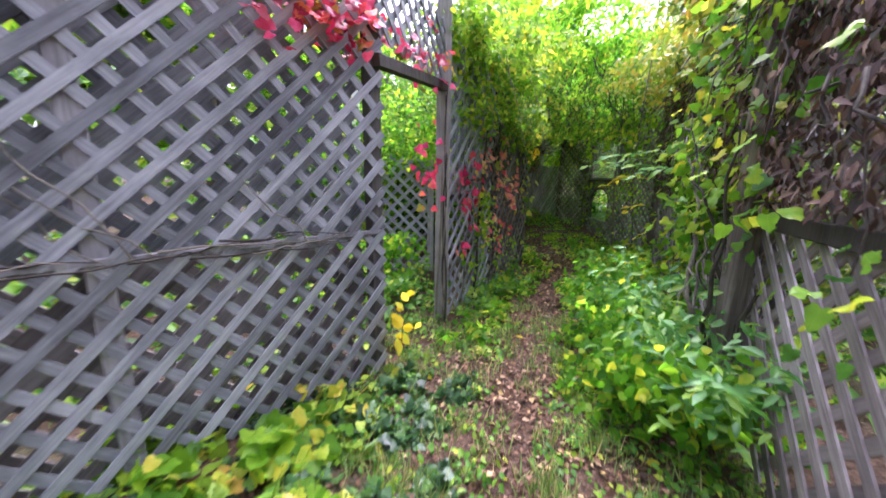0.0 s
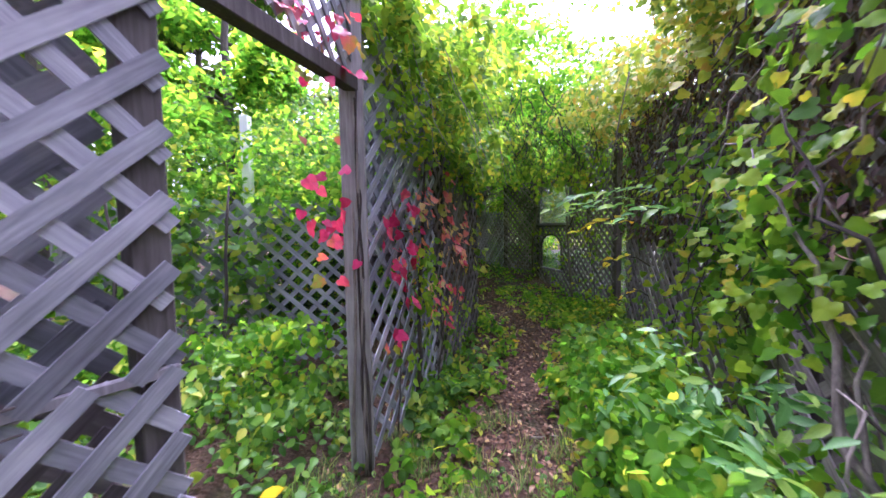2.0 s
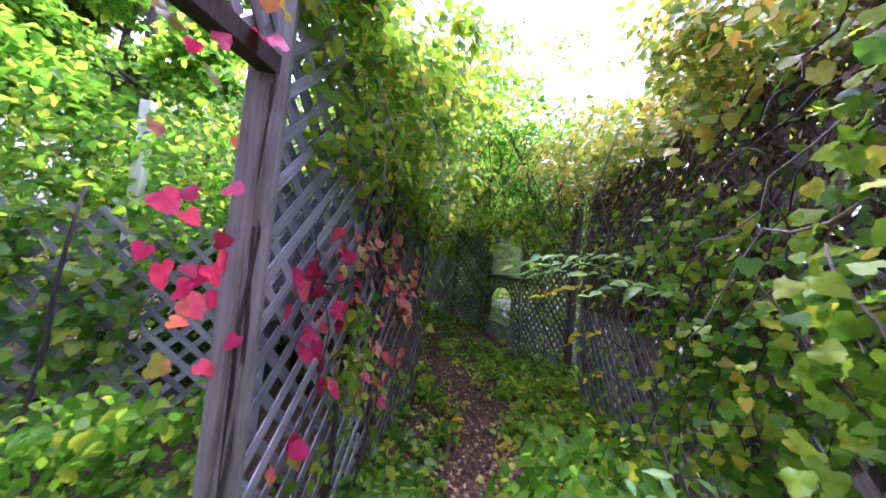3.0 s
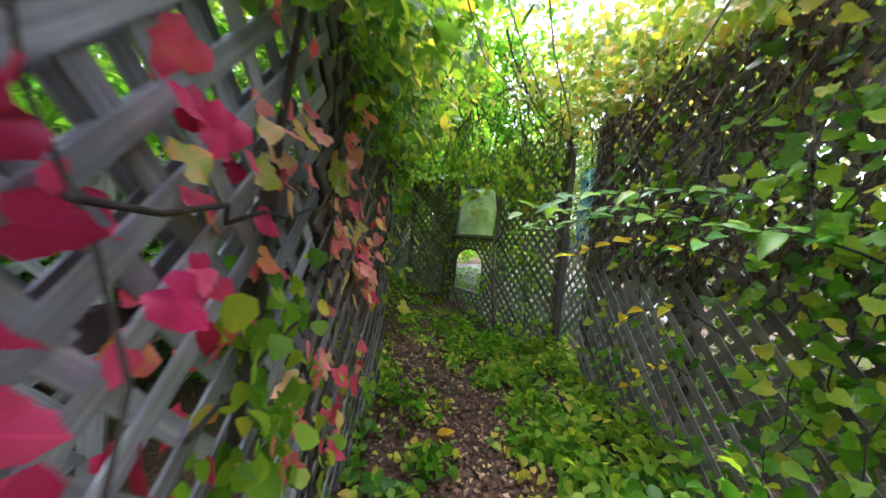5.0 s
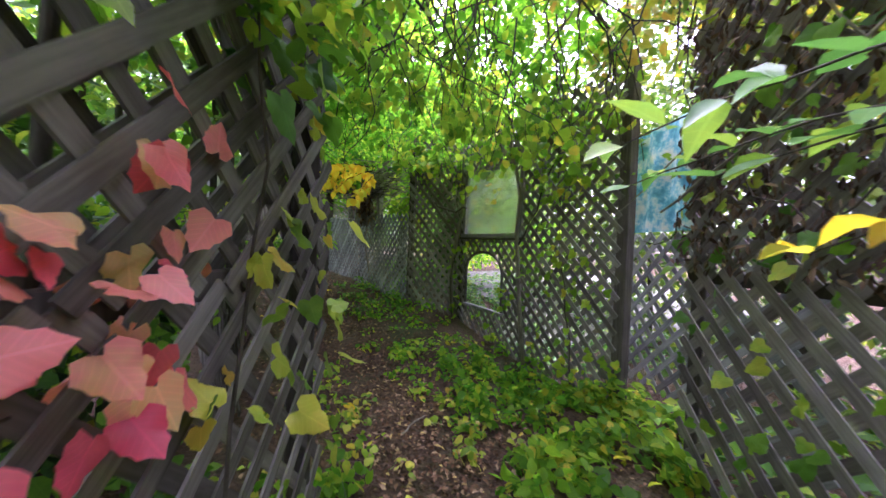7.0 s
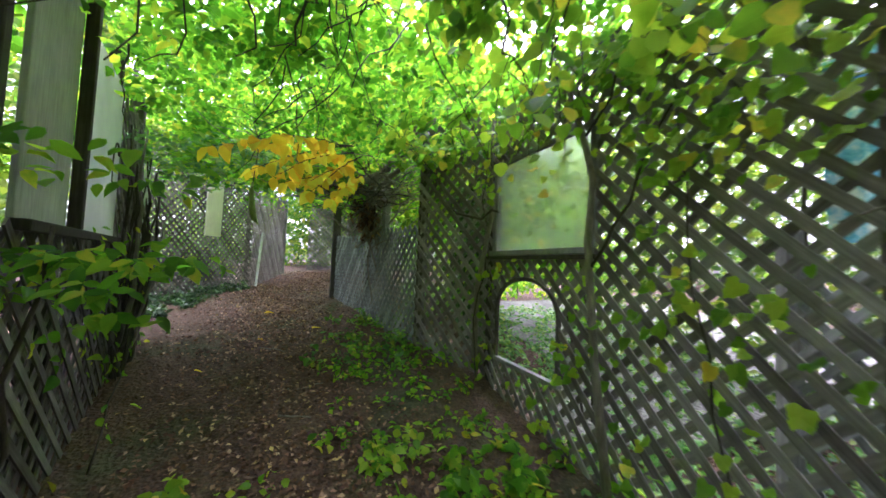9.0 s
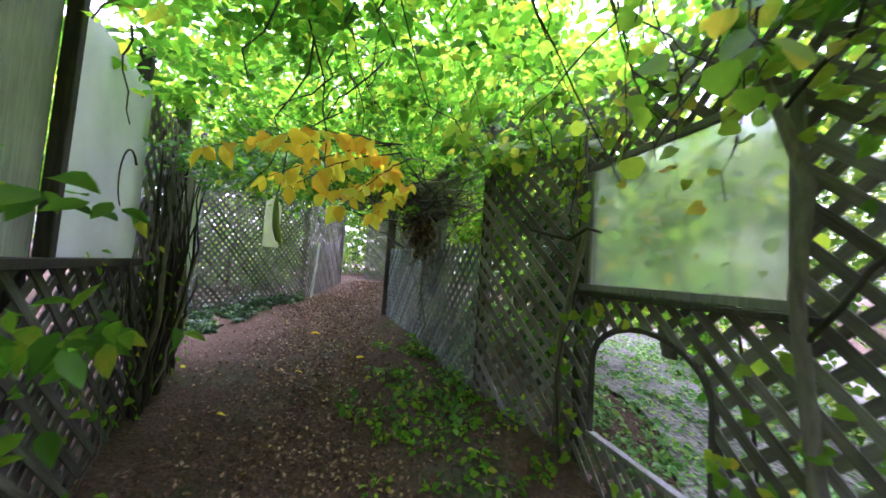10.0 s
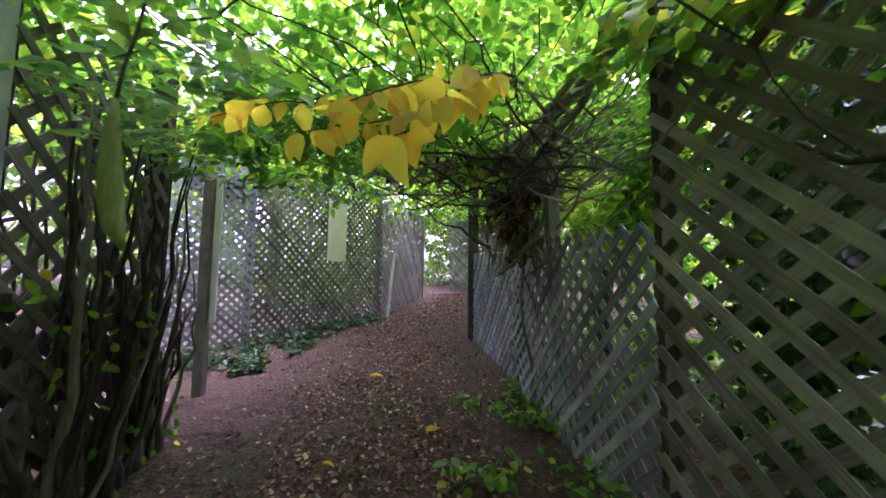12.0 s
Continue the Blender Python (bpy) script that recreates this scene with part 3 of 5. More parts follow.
    upright("shaft", *R3, 0.5, 3.3, 0.16, 0.16, POST_DARK, n, 15)
    # what shows through the narrow gap
    h = fence("lattice_fence", "pale grey lattice screen seen through a gap", (4.2, 10.8))
    lattice(h, (4.1, 9.8), (4.35, 11.7), 0.03, 1.5, WOOD_GREY, front=-1)
    upright("post", 4.35, 11.75, -0.1, 1.6, 0.09, 0.09, POST_GREY, h, 75)
    b = thing("blue_sheet", 4.32, 11.2, 1.5, "faded blue plastic sheet above a lattice screen", "sheet")
    bm = bmesh.new()
    bmesh.ops.create_grid(bm, x_segments=14, y_segments=10, size=0.5)
    for v in bm.verts:
        x, y = v.co.x, v.co.y
        v.co = Vector((x * 0.8, 0.03 * math.sin(14 * x) + 0.015 * math.sin(19 * x + 9 * y), y * 1.0))
    part("sheet", bm, BLUE, b, "", pose(4.32, 11.2, 2.02, 0, 0, 78), smooth=True)


def bm_at(bm, x, y, z):
    bmesh.ops.translate(bm, vec=(x, y, z), verts=bm.verts)
    return bm


def build_left_end():
    f = fence("lattice_fence", "dark lattice fence with milky plastic windows above", W0)
    ang = math.degrees(math.atan2(W1[1] - W0[1], W1[0] - W0[0]))
    L = math.dist(W0, W1)
    m = pose(*W0, 0, 0, 0, ang)
    lattice(f, lerp(W0, W1, -0.2), W1, 0.03, 1.42, WOOD_BROWN_SHADE, double=True)
    lattice(f, lerp(W0, W1, 0.62), W1, 1.4, 2.7, WOOD_MID)
    for s, mat, w in ((-0.05, POST_DARK, 0.08), (0.235, POST_DARK, 0.06), (0.62, POST_DARK, 0.08), (1.0, POST_DARK, 0.12)):
        p = lerp(W0, W1, s)
        upright("post", p[0] - 0.05, p[1] - 0.03, -0.1, 3.0, w, w, mat, f, ang)
    part("plank", box(0.22 * L, 0.025, 1.6), PLANK, f, "pale grey upright board", m @ pose(0.115 * L, 0.02, 1.42))
    sill = part("window_sill", box(0.64 * L, 0.07, 0.05), POST_DARK, f, "dark timber sill", m @ pose(0.31 * L, -0.02, 1.39))
    part("pane", box(0.375 * L, 0.008, 1.25, 0), PANE_MILK, sill, "milky plastic pane", m @ pose(0.43 * L, 0.0, 1.44))
    part("mullion", box(0.05, 0.06, 1.6), POST_DARK, sill, "dark upright between the panes", m @ pose(0.235 * L, -0.025, 1.44))
    g = thing("fence_post", *P, float(gz(*P)), "flaking white wooden post beside a side opening", "post")
    upright("shaft", *P, 0.2, 2.45, 0.09, 0.09, POST_BROWN, g, 20)
    upright("facing", P[0] + 0.075, P[1] + 0.03, 1.05, 2.5, 0.06, 0.03, WHITE_WOOD, g, 20, label="flaking white facing board")
    h = fence("lattice_fence", "long grey lattice fence at the foot of the slope", Q0)
    # the Q0-Q1 run is coloured darker to hold its shade
    for a, b in ((QA, Q0), (Q0, Q1), (Q1, Q2)):
        ga, gb = float(gz(*a)), float(gz(*b))
        n = math.dist(a, b)
        lattice(h, a, b, min(ga, gb), 3.5, WOOD_MID if a is Q1 else WOOD_BROWN_SHADE if a is Q0 else WOOD_GREY, V=0.13, w=0.045, top=lambda t: 3.2 + 0.06 * t)
    for p in (Q0, Q1, Q2):
        upright("post", p[0] - (0.0 if p is Q2 else 0.09), p[1], 0.2, 3.4, 0.09, 0.09, POST_GREY if p is Q2 else POST_BROWN, h, 10)
    bar("brace", (-1.22, 19.35, 0.55), (-1.32, 19.9, 2.0), 0.05, 0.05, WHITE_WOOD, h, "pale leaning prop")
    k = thing("sign_board", -1.74, 18.13, 1.75, "blank cream board hung on a lattice fence", "board")
    part("board", box(0.42, 0.03, 1.1), CREAM, k, "", pose(-1.70, 18.1, 1.75, 0, 0, 74))
    z = fence("lattice_fence", "pale lattice fence closing the end of the path", (0.2, 25.5))
    lattice(z, (-1.4, 25.4), (2.4, 26.0), 0.9, 3.6, WOOD_MID, V=0.13, w=0.04)
    upright("post", 0.2, 25.7, 0.8, 3.3, 0.1, 0.1, POST_GREY, z)


def build_tree(x, y, h, r, crown_mat, n, size, label, lean=0.0, low=0.35):
    """A tapered trunk with limbs and a crown of many clumps of leaves."""
    z = float(gz(x, y))
    t = thing("tree", x, y, z, label, "tree", "trees round the garden")
    top = (x + lean, y + rng.normal(0, 0.3), z + h * 0.85)
    pts = wander((x, y, z - 0.1), top, 8, 0, 0.05)
    part("trunk", tube(pts, np.linspace(r, r * 0.2, 8), 9), BARK, t, "", smooth=True)
    P = []
    for i in range(9):
        s = rng.uniform(low, 0.95)
        a = pts[min(7, int(s * 7))]
        ang = rng.uniform(0, 6.28)
        ln = h * rng.uniform(0.14, 0.3) * (1.2 - s * 0.5)
        b = a + np.array([math.cos(ang) * ln, math.sin(ang) * ln, ln * rng.uniform(0.1, 0.7)])
        w = wander(a, b, 5, 0, 0.05)
        part("limb", tube(w, np.linspace(r * 0.4 * (1 - s * 0.6), r * 0.05, 5), 6), BARK, t, "", smooth=True)
        for q in (w[2], w[3], w[4]):
            P.append(blob(q, np.array([0.28, 0.28, 0.2]) * ln * 1.15, n // 17))
    leaves("crown", np.concatenate(P), size * 1.12, "folded", crown_mat, t, spread=1.2)


def path_x(y):
    """The middle of the trodden path."""
    return np.interp(y, [3.5, 6, 7.4, 9, 10, 11, 12, 14, 18, 24], [1.35, 1.3, 1.45, 1.9, 2.15, 2.05, 1.75, 1.0, -0.3, -0.4])


def stems(parent, ends, r, n=7, sag=0.0, loose=0.03, mat=None, name="stem"):
    for a, b in ends:
        part(name, tube(wander(a, b, n, sag, loose), np.linspace(r, r * 0.45, n), 6), mat or VINE_BARK, parent, "", smooth=True)


def leaf_parts(P, size, shape, mat, parent, face, tip=(0, 0, -0.6), spread=0.6):
    """Large leaves, each a part of its own."""
    for p in P:
        leaves("leaf", [p], size, shape, mat, parent, face=face, tip=tip, spread=spread, kind="")


def sprigs(a, b, count, per, z0, z1, out, r=0.13):
    """Places in small groups on the face of a wall."""
    c, o = on_wall(a, b, count, z0, z1, out, 0.03)
    return np.concatenate([p + rng.normal(0, r, (int(per * rng.uniform(0.6, 1.4)), 3)) * (0.6, 1, 1) for p in c]), o


def clearing(P):
    """Leaves everything but those that would hang over the gravel yard before the peephole."""
    d = np.abs((P[:, 0] - 3.18) * 0.91 - (P[:, 1] - 12.8) * 0.42)
    return P[~((d < 0.6) & (P[:, 2] < 1.2) & (P[:, 1] < 17.5))]


def vine(name, x, y, z, label, category="vine", group=""):
    return thing(name, x, y, z, label, category, group)


def ground_cover(name, label, a, b, count, per, size, shape, mat, low=0.03, high=0.22, r=0.13, keep=0.36, face=(0, -0.15, 1), tip=(0, -0.2, -0.3)):
    """Low plants: clumps of leaves on short stalks over a stretch of ground."""
    c = np.column_stack([rng.uniform(a[0], b[0], count), rng.uniform(a[1], b[1], count)])
    c = c[np.abs(c[:, 0] - path_x(c[:, 1])) > keep * rng.uniform(0.7, 1.2, count)]
    P = []
    for x, y in c:
        h = rng.uniform(low, high)
        n = int(per * rng.uniform(0.5, 1.5))
        q = blob((x, y, 0), (r, r, h * 0.8), n, 0.6)
        q[:, 2] = np.abs(q[:, 2]) + 0.02
        q[:, 2] += gz(q[:, 0], q[:, 1])
        P.append(q)
    P = np.concatenate(P)
    t = thing(name, (a[0] + b[0]) / 2, (a[1] + b[1]) / 2, 0.0, label, "plants", "", "stuff")
    leaves("foliage", P, size, shape, mat, t, face=face, tip=tip, spread=0.9)


def build_plants():
    # green bush spilling over the inner fence
    v = vine("climbing_bush", 0.9, 8.6, 0.0, "bright green climber spilling over a lattice fence")
    P1 = clumps((0.5, 7.6, 2.35), (1.4, 9.6, 3.15), (0.24, 0.28, 0.2), 110, 46)
    P2 = clumps((0.75, 7.7, 2.0), (1.6, 10.2, 2.5), (0.15, 0.2, 0.2), 55, 40)
    P3 = clumps((0.2, 9.0, 2.5), (1.9, 10.4, 3.7), (0.28, 0.28, 0.24), 90, 46)
    leaves("foliage", np.concatenate([P1, P2, P3]), 0.068, "ovate", LIME, v, face=(0.4, -0.4, 0.6), spread=1.0)
    P4 = np.concatenate([clumps((0.5, 7.35, 2.35), (0.95, 8.0, 3.0), (0.16, 0.18, 0.16), 34, 44), blob((0.72, 7.55, 2.02), (0.08, 0.1, 0.12), 26), clumps((1.0, 8.4, 1.85), (1.5, 10.2, 2.3), (0.1, 0.16, 0.16), 30, 34)])
    leaves("foliage", P4, 0.066, "ovate", LIME, v, face=(0.4, -0.6, 0.5), spread=1.0)
    stems(v, [((0.8, 8.0, 0.0), (0.9, 8.3, 2.4)), ((1.0, 9.2, 0.0), (1.1, 9.4, 2.5))], 0.02)
    for i in range(14):
        a = (rng.uniform(0.8, 1.3), rng.uniform(7.6, 9.8), 2.6)
        part("shoot", tube(wander(a, (a[0] + 0.25, a[1] - 0.2, rng.uniform(1.6, 2.1)), 7, 0, 0.02), np.linspace(0.004, 0.002, 7), 4), TWIG, v, "", smooth=True)
    # golden-green creeper over the facing fence
    v = vine("climbing_vine", 3.1, 8.5, 0.0, "yellowing creeper draped over the top of a lattice fence")
    P1 = clumps((2.6, 6.4, 2.6), (3.4, 10.4, 3.1), (0.24, 0.28, 0.16), 100, 42)
    P1 = P1[P1[:, 2] > 2.4 + 0.08 * np.clip(P1[:, 1] - 8, 0, 3)]
    P2 = np.concatenate([clumps((3.3, 9.6, 2.6), (3.9, 11.2, 3.5), (0.24, 0.28, 0.22), 26, 42), clumps((2.9, 6.6, 3.0), (3.6, 10.0, 3.5), (0.22, 0.28, 0.18), 40, 42)])
    P2 = np.concatenate([P2, clumps((2.5, 6.0, 2.75), (3.0, 8.2, 3.45), (0.2, 0.28, 0.2), 60, 42)])
    leaves("foliage", np.concatenate([P1, P2]), 0.072, "ovate", YELLOWISH, v, face=(-0.6, -0.4, 0.5), spread=1.0)
    Pw, o = on_wall(A0, A1, 260, 0.3, 2.6, -0.04, 0.09)
    Pv = sprigs(lerp(A0, A1, 0.1), lerp(A0, A1, 0.75), 42, 9, 0.8, 2.4, -0.1, 0.12)[0]
    leaves("leaf_cover", Pv, 0.07, "lobed", LIME, v, face=o, spread=0.7)
    Pw = np.concatenate([Pw, on_wall(lerp(N0, N1, 0.3), N1, 170, 0.9, 2.6, -0.05, 0.12)[0]])
    leaves("leaf_cover", Pw, 0.075, "lobed", GREEN, v, face=o, spread=0.7)
    Pw, o = on_wall(lerp(N0, N1, 0.62), N1, 330, 1.2, 2.7, -0.06, 0.12)
    leaves("leaf_cover", Pw, 0.066, "lobed", LIME, v, face=o, spread=0.8)
    for i in range(60):
        p = lerp(A0, A1, rng.uniform(0.02, 0.98)) if i % 3 else lerp(N0, N1, rng.uniform(0.35, 0.98))
        a = (p[0] - rng.uniform(0.02, 0.2), p[1], rng.uniform(1.7, 2.7))
        d = rng.normal(0, 0.5)
        part("twig", tube(wander(a, (a[0] - rng.uniform(0, 0.15), a[1] + d, a[2] - rng.uniform(0.2, 0.9)), 9, rng.normal(0, 0.1), 0.03), np.linspace(0.007, 0.003, 9), 5), TWIG if i % 4 == 0 else VINE_BARK, v, "", smooth=True)
    Pw, o = on_wall(A0, A1, 6400, 1.25, 3.15, -0.01, 0.06)
    Pw = np.concatenate([Pw, on_wall(lerp(N0, N1, 0.25), N1, 5200, 1.3, 3.1, -0.01, 0.07)[0]])
    leaves("dead_leaves", Pw, 0.06, "lance", DEAD, v, face=o, tip=(0, 0, -1.5), spread=0.9, label="withered brown leaf curtain")
    # big-leaved vine in hanging strands on the facing fence
    v = vine("grape_vine", 2.8, 7.2, 0.0, "grape vine with broad fresh green leaves on a fence")
    P = []
    for y0 in np.linspace(6.75, 8.2, 13):
        x0 = (np.interp(y0, [4.1, 7.0], [2.08, 2.66]) if y0 < 7 else np.interp(y0, [6.45, 10.22], [2.84, 3.5])) - rng.uniform(0.02, 0.12)
        z1 = rng.uniform(1.5, 2.5)
        w = wander((x0, y0, z1), (x0 - rng.uniform(0.02, 0.2), y0 + rng.normal(0, 0.2), rng.uniform(0.3, 0.8) + (0.55 if y0 < 7.15 else 0)), 16, 0, 0.03)
        part("stem", tube(w, np.linspace(0.006, 0.003, 16), 5), VINE_BARK, v, "", smooth=True)
        P.append(np.repeat(w, 4, 0) + rng.normal(0, 0.09, (64, 3)))
    P.append(blob((2.35, 6.6, 2.1), (0.1, 0.35, 0.25), 24))
    P = np.concatenate(P)
    leaves("foliage", P[::2], 0.068, "lobed", CANOPY, v, face=(-0.7, -0.5, 0.6), spread=0.7)
    leaves("foliage", P[1::2], 0.064, "lobed", LIME, v, face=(-0.7, -0.5, 0.6), spread=0.7)
    P = np.concatenate([blob((2.4 + 0.22 * k, 5.9 + k, 2.6), (0.12, 0.45, 0.25), 50) for k in range(3)])
    leaves("foliage", P, 0.075, "lobed", YELLOWISH, v, face=(-0.7, -0.5, 0.6), spread=0.8)
    for i in range(14):
        a = (2.44 + rng.normal(0, 0.05), 6.3 + rng.normal(0, 0.12), rng.uniform(0.0, 1.6))
        part("stem", tube(wander(a, (a[0] + rng.normal(0, 0.1), a[1] + rng.normal(0.1, 0.3), a[2] + rng.uniform(0.6, 1.4)), 10, 0, 0.03), np.linspace(rng.uniform(0.006, 0.02), 0.004, 10), 5), OLD_BARK if i % 2 else VINE_BARK, v, "", smooth=True)
    # red creeper
    v = vine("red_creeper", 0.75, 7.9, 0.0, "crimson autumn creeper on a grey lattice fence")
    o = (0.95, -0.3, 0.4)
    for c, mat, n in (((0.72, 7.65, 1.4), RED, 8), ((0.75, 7.78, 1.15), RED, 7), ((0.8, 7.95, 1.52), RED, 8), ((0.82, 8.02, 1.28), RED, 7), ((0.72, 7.6, 0.7), RED, 5), ((0.8, 7.9, 0.9), RED, 4),
                      ((0.9, 8.2, 1.52), PINK, 10), ((0.9, 8.25, 1.75), PINK, 6), ((1.0, 8.56, 1.5), PINK, 10), ((1.03, 8.65, 1.27), PINK, 8), ((1.2, 9.2, 1.1), PINK, 13), ((1.15, 9.0, 1.2), PINK, 9), ((1.1, 8.85, 1.42), PINK, 9),
                      ((1.0, 8.5, 0.95), PINK, 7), ((0.94, 8.3, 0.8), PINK, 6), ((1.24, 9.35, 1.4), PINK, 7), ((1.06, 8.7, 1.7), PINK, 8), ((1.05, 8.7, 0.5), PINK, 7), ((1.2, 9.2, 0.7), PINK, 6)):
        leaf_parts(np.array(c) + rng.normal(0, 1, (n + n // 2, 3)) * (0.03, 0.1, 0.095), 0.074 if mat is RED else 0.072, "lobed", mat, v, o)
    leaf_parts(blob((0.44, 7.25, 1.45), (0.17, 0.14, 0.65), 20, 0.2), 0.078, "lobed", RED, v, (0, -1, 0.4))
    stems(v, [((0.72, 7.6, 0.0), (0.74, 7.7, 1.8)), ((0.9, 8.3, 0.0), (1.0, 8.6, 1.9)), ((0.74, 7.7, 1.4), (1.1, 8.9, 1.6)), ((0.8, 7.9, 1.0), (1.15, 9.1, 1.1))], 0.006, 12)
    v = vine("red_creeper", 0.4, 6.5, 2.2, "crimson creeper trailing along a gate beam")
    P1 = np.concatenate([np.array(wander((0.0, 5.75, 2.5), (0.55, 7.2, 2.35), 60, 0.05, 0.02)) + rng.normal(0, 0.09, (60, 3)), blob((0.2, 6.0, 2.25), (0.25, 0.3, 0.25), 40), np.array(wander((-0.35, 5.2, 2.5), (0.3, 6.2, 2.3), 50, 0.04, 0.02)) + rng.normal(0, 0.08, (50, 3))])
    P1 = np.concatenate([P1, P1 + rng.normal(0, 0.06, P1.shape)])
    leaves("foliage", P1[::2], 0.072, "lobed", RED, v, face=(0.6, -0.6, 0.5), spread=0.7, kind="")
    leaves("foliage", P1[1::2], 0.066, "lobed", DARKRED, v, face=(0.6, -0.6, 0.5), spread=0.7, kind="")
    stems(v, [((0.0, 5.7, 2.5), (0.5, 7.0, 2.3))], 0.007, 10)
    # yellow-green round-leaved shoots on the inner fence
    v = vine("climbing_vine", 0.95, 8.35, 0.0, "climber with round lime-green leaves on a fence")
    o = (0.95, -0.3, 0.4)
    for c in ((0.9, 8.1, 1.17), (0.87, 8.03, 1.12), (0.88, 8.06, 0.95), (0.85, 7.95, 0.92), (0.91, 8.15, 0.82), (0.93, 8.28, 1.14), (0.92, 8.2, 0.85), (1.0, 8.5, 0.72), (1.2, 9.2, 0.55), (0.9, 8.2, 0.55), (1.05, 8.6, 0.4), (0.8, 7.8, 0.45)):
        leaf_parts(np.array(c) + rng.normal(0, 1, (16, 3)) * (0.04, 0.085, 0.085), 0.056, "round", LIME, v, o)
    Pw, o = sprigs(lerp(G2, D, 0.5), D, 9, 6, 1.6, 2.5, 0.08, 0.12)
    leaf_parts(Pw, 0.09, "lobed", GREEN, v, o)
    Pw, o = sprigs(lerp(G2, D, 0.72), D, 9, 6, 0.3, 1.7, 0.08, 0.09)
    leaf_parts(Pw, 0.075, "lobed", YELLOWISH, v, o)
    stems(v, [((0.95, 8.3, 0.0), (1.0, 8.5, 2.3)), ((1.25, 9.4, 0.0), (1.3, 9.6, 2.4))], 0.007, 12)
    # bushes behind the side gate
    v = vine("green_bush", -0.9, 7.8, 0.0, "dense green bush behind a side gate", "bush")
    P1 = np.concatenate([clumps((-2.9, 7.4, 0.1), (0.1, 8.2, 0.75), (0.25, 0.25, 0.2), 60, 42), clumps((-2.9, 8.4, 0.7), (-1.5, 8.9, 1.7), (0.2, 0.2, 0.2), 26, 40), clumps((-2.9, 8.5, 1.6), (0.3, 9.8, 2.5), (0.28, 0.28, 0.22), 90, 46), clumps((-3.4, 8.9, 0.6), (0.5, 11.5, 3.4), (0.34, 0.34, 0.26), 190, 46)])
    leaves("foliage", P1, 0.075, "ovate", CANOPY, v, face=(0.2, -0.5, 0.7), spread=1.0)
    P1 = clumps((-2.2, 6.6, 0.05), (0.2, 8.2, 0.7), (0.2, 0.2, 0.16), 50, 40)
    leaves("foliage", P1, 0.068, "ovate", GREEN, v, face=(0.2, -0.5, 0.7), spread=1.0)
    stems(v, [((-0.9, 8.2, 0), (-0.8, 8.3, 1.8)), ((-1.7, 8.0, 0), (-1.8, 8.2, 1.9))], 0.02)
    Pw, o = on_wall((-2.4, 8.3), (-0.7, 8.87), 420, 0.5, 1.8, 0.03, 0.1)
    leaves("foliage", Pw, 0.085, "lobed", GREEN, v, face=(0.3, -0.8, 0.5), spread=0.8)
    ground_cover("weeds", "rank green weeds behind the side gate", (-2.8, 6.0), (0.5, 8.6), 110, 24, 0.07, "ovate", GREEN, 0.08, 0.4)
    v = vine("green_bush", -1.8, 6.0, 0.0, "green bush behind the grey lattice fence", "bush")
    leaves("foliage", clumps((-3.6, 4.6, 0.1), (-1.0, 7.0, 2.2), (0.3, 0.3, 0.25), 90, 40), 0.085, "ovate", GREEN, v, face=(0.4, -0.4, 0.7), spread=1.0)
    stems(v, [((-1.8, 6.0, 0), (-1.8, 6.1, 1.8))], 0.025)
    # dark thicket in the elbow of the path
    v = vine("green_bush", -0.2, 11.2, 0.0, "dense dark thicket in the elbow of the path", "bush")
    T1 = clumps((-2.6, 10.2, 0.1), (0.7, 12.2, 3.2), (0.32, 0.32, 0.28), 210, 46)
    T1 = T1[(T1[:, 0] - W0[0]) * 0.872 + (T1[:, 1] - W0[1]) * 0.489 < -0.2 - 0.5 * (T1[:, 1] < 11.3) * (T1[:, 2] > 2.4)]
    T2 = clumps((-2.4, 11.2, 1.2), (0.3, 12.9, 3.7), (0.32, 0.32, 0.26), 110, 46)
    T1 = np.concatenate([T1, T2[(T2[:, 0] - W0[0]) * 0.872 + (T2[:, 1] - W0[1]) * 0.489 < -0.3]])
    u, side = (T1[:, 0] - W0[0]) * -0.489 + (T1[:, 1] - W0[1]) * 0.872, (T1[:, 0] - W0[0]) * 0.872 + (T1[:, 1] - W0[1]) * 0.489
    T1 = T1[~((u > 0.4) & (u < 2.2) & (T1[:, 2] > 1.2) & (side > -1.3))]
    leaves("foliage", T1, 0.09, "ovate", GREEN, v, face=(0.5, -0.4, 0.6), spread=1.0)
    stems(v, [((-0.2, 11.2, 0), (-0.1, 11.2, 2.6)), ((0.3, 10.8, 0), (0.4, 10.7, 2.4)), ((-1.2, 11.4, 0), (-1.2, 11.2, 2.6))], 0.03)
    # added low bush, its near-black leaves standing in for shade beyond the fence
    v = vine("green_bush", -0.2, 10.9, 0.0, "low bush added to darken the elbow", "bush")
    leaves("foliage", clumps((-1.8, 10.0, 0.1), (0.45, 11.6, 1.5), (0.26, 0.26, 0.22), 80, 44), 0.1, "folded", IVY_SHADE, v, face=(0.5, -0.4, 0.6), spread=1.0)
    stems(v, [((-0.2, 10.9, 0), (-0.2, 10.9, 1.2)), ((-0.9, 10.7, 0), (-0.8, 10.7, 1.2))], 0.02)
    # shrubs along the facing fence and low plants
    v = vine("low_shrub", 2.4, 6.6, 0.0, "leafy green shrub crowding the path", "bush")
    P1 = clumps((1.85, 5.8, 0.08), (2.45, 8.0, 0.6), (0.2, 0.22, 0.16), 70, 52)
    leaves("foliage", P1, 0.07, "ovate", CANOPY, v, face=(-0.3, -0.4, 0.8), spread=0.9)
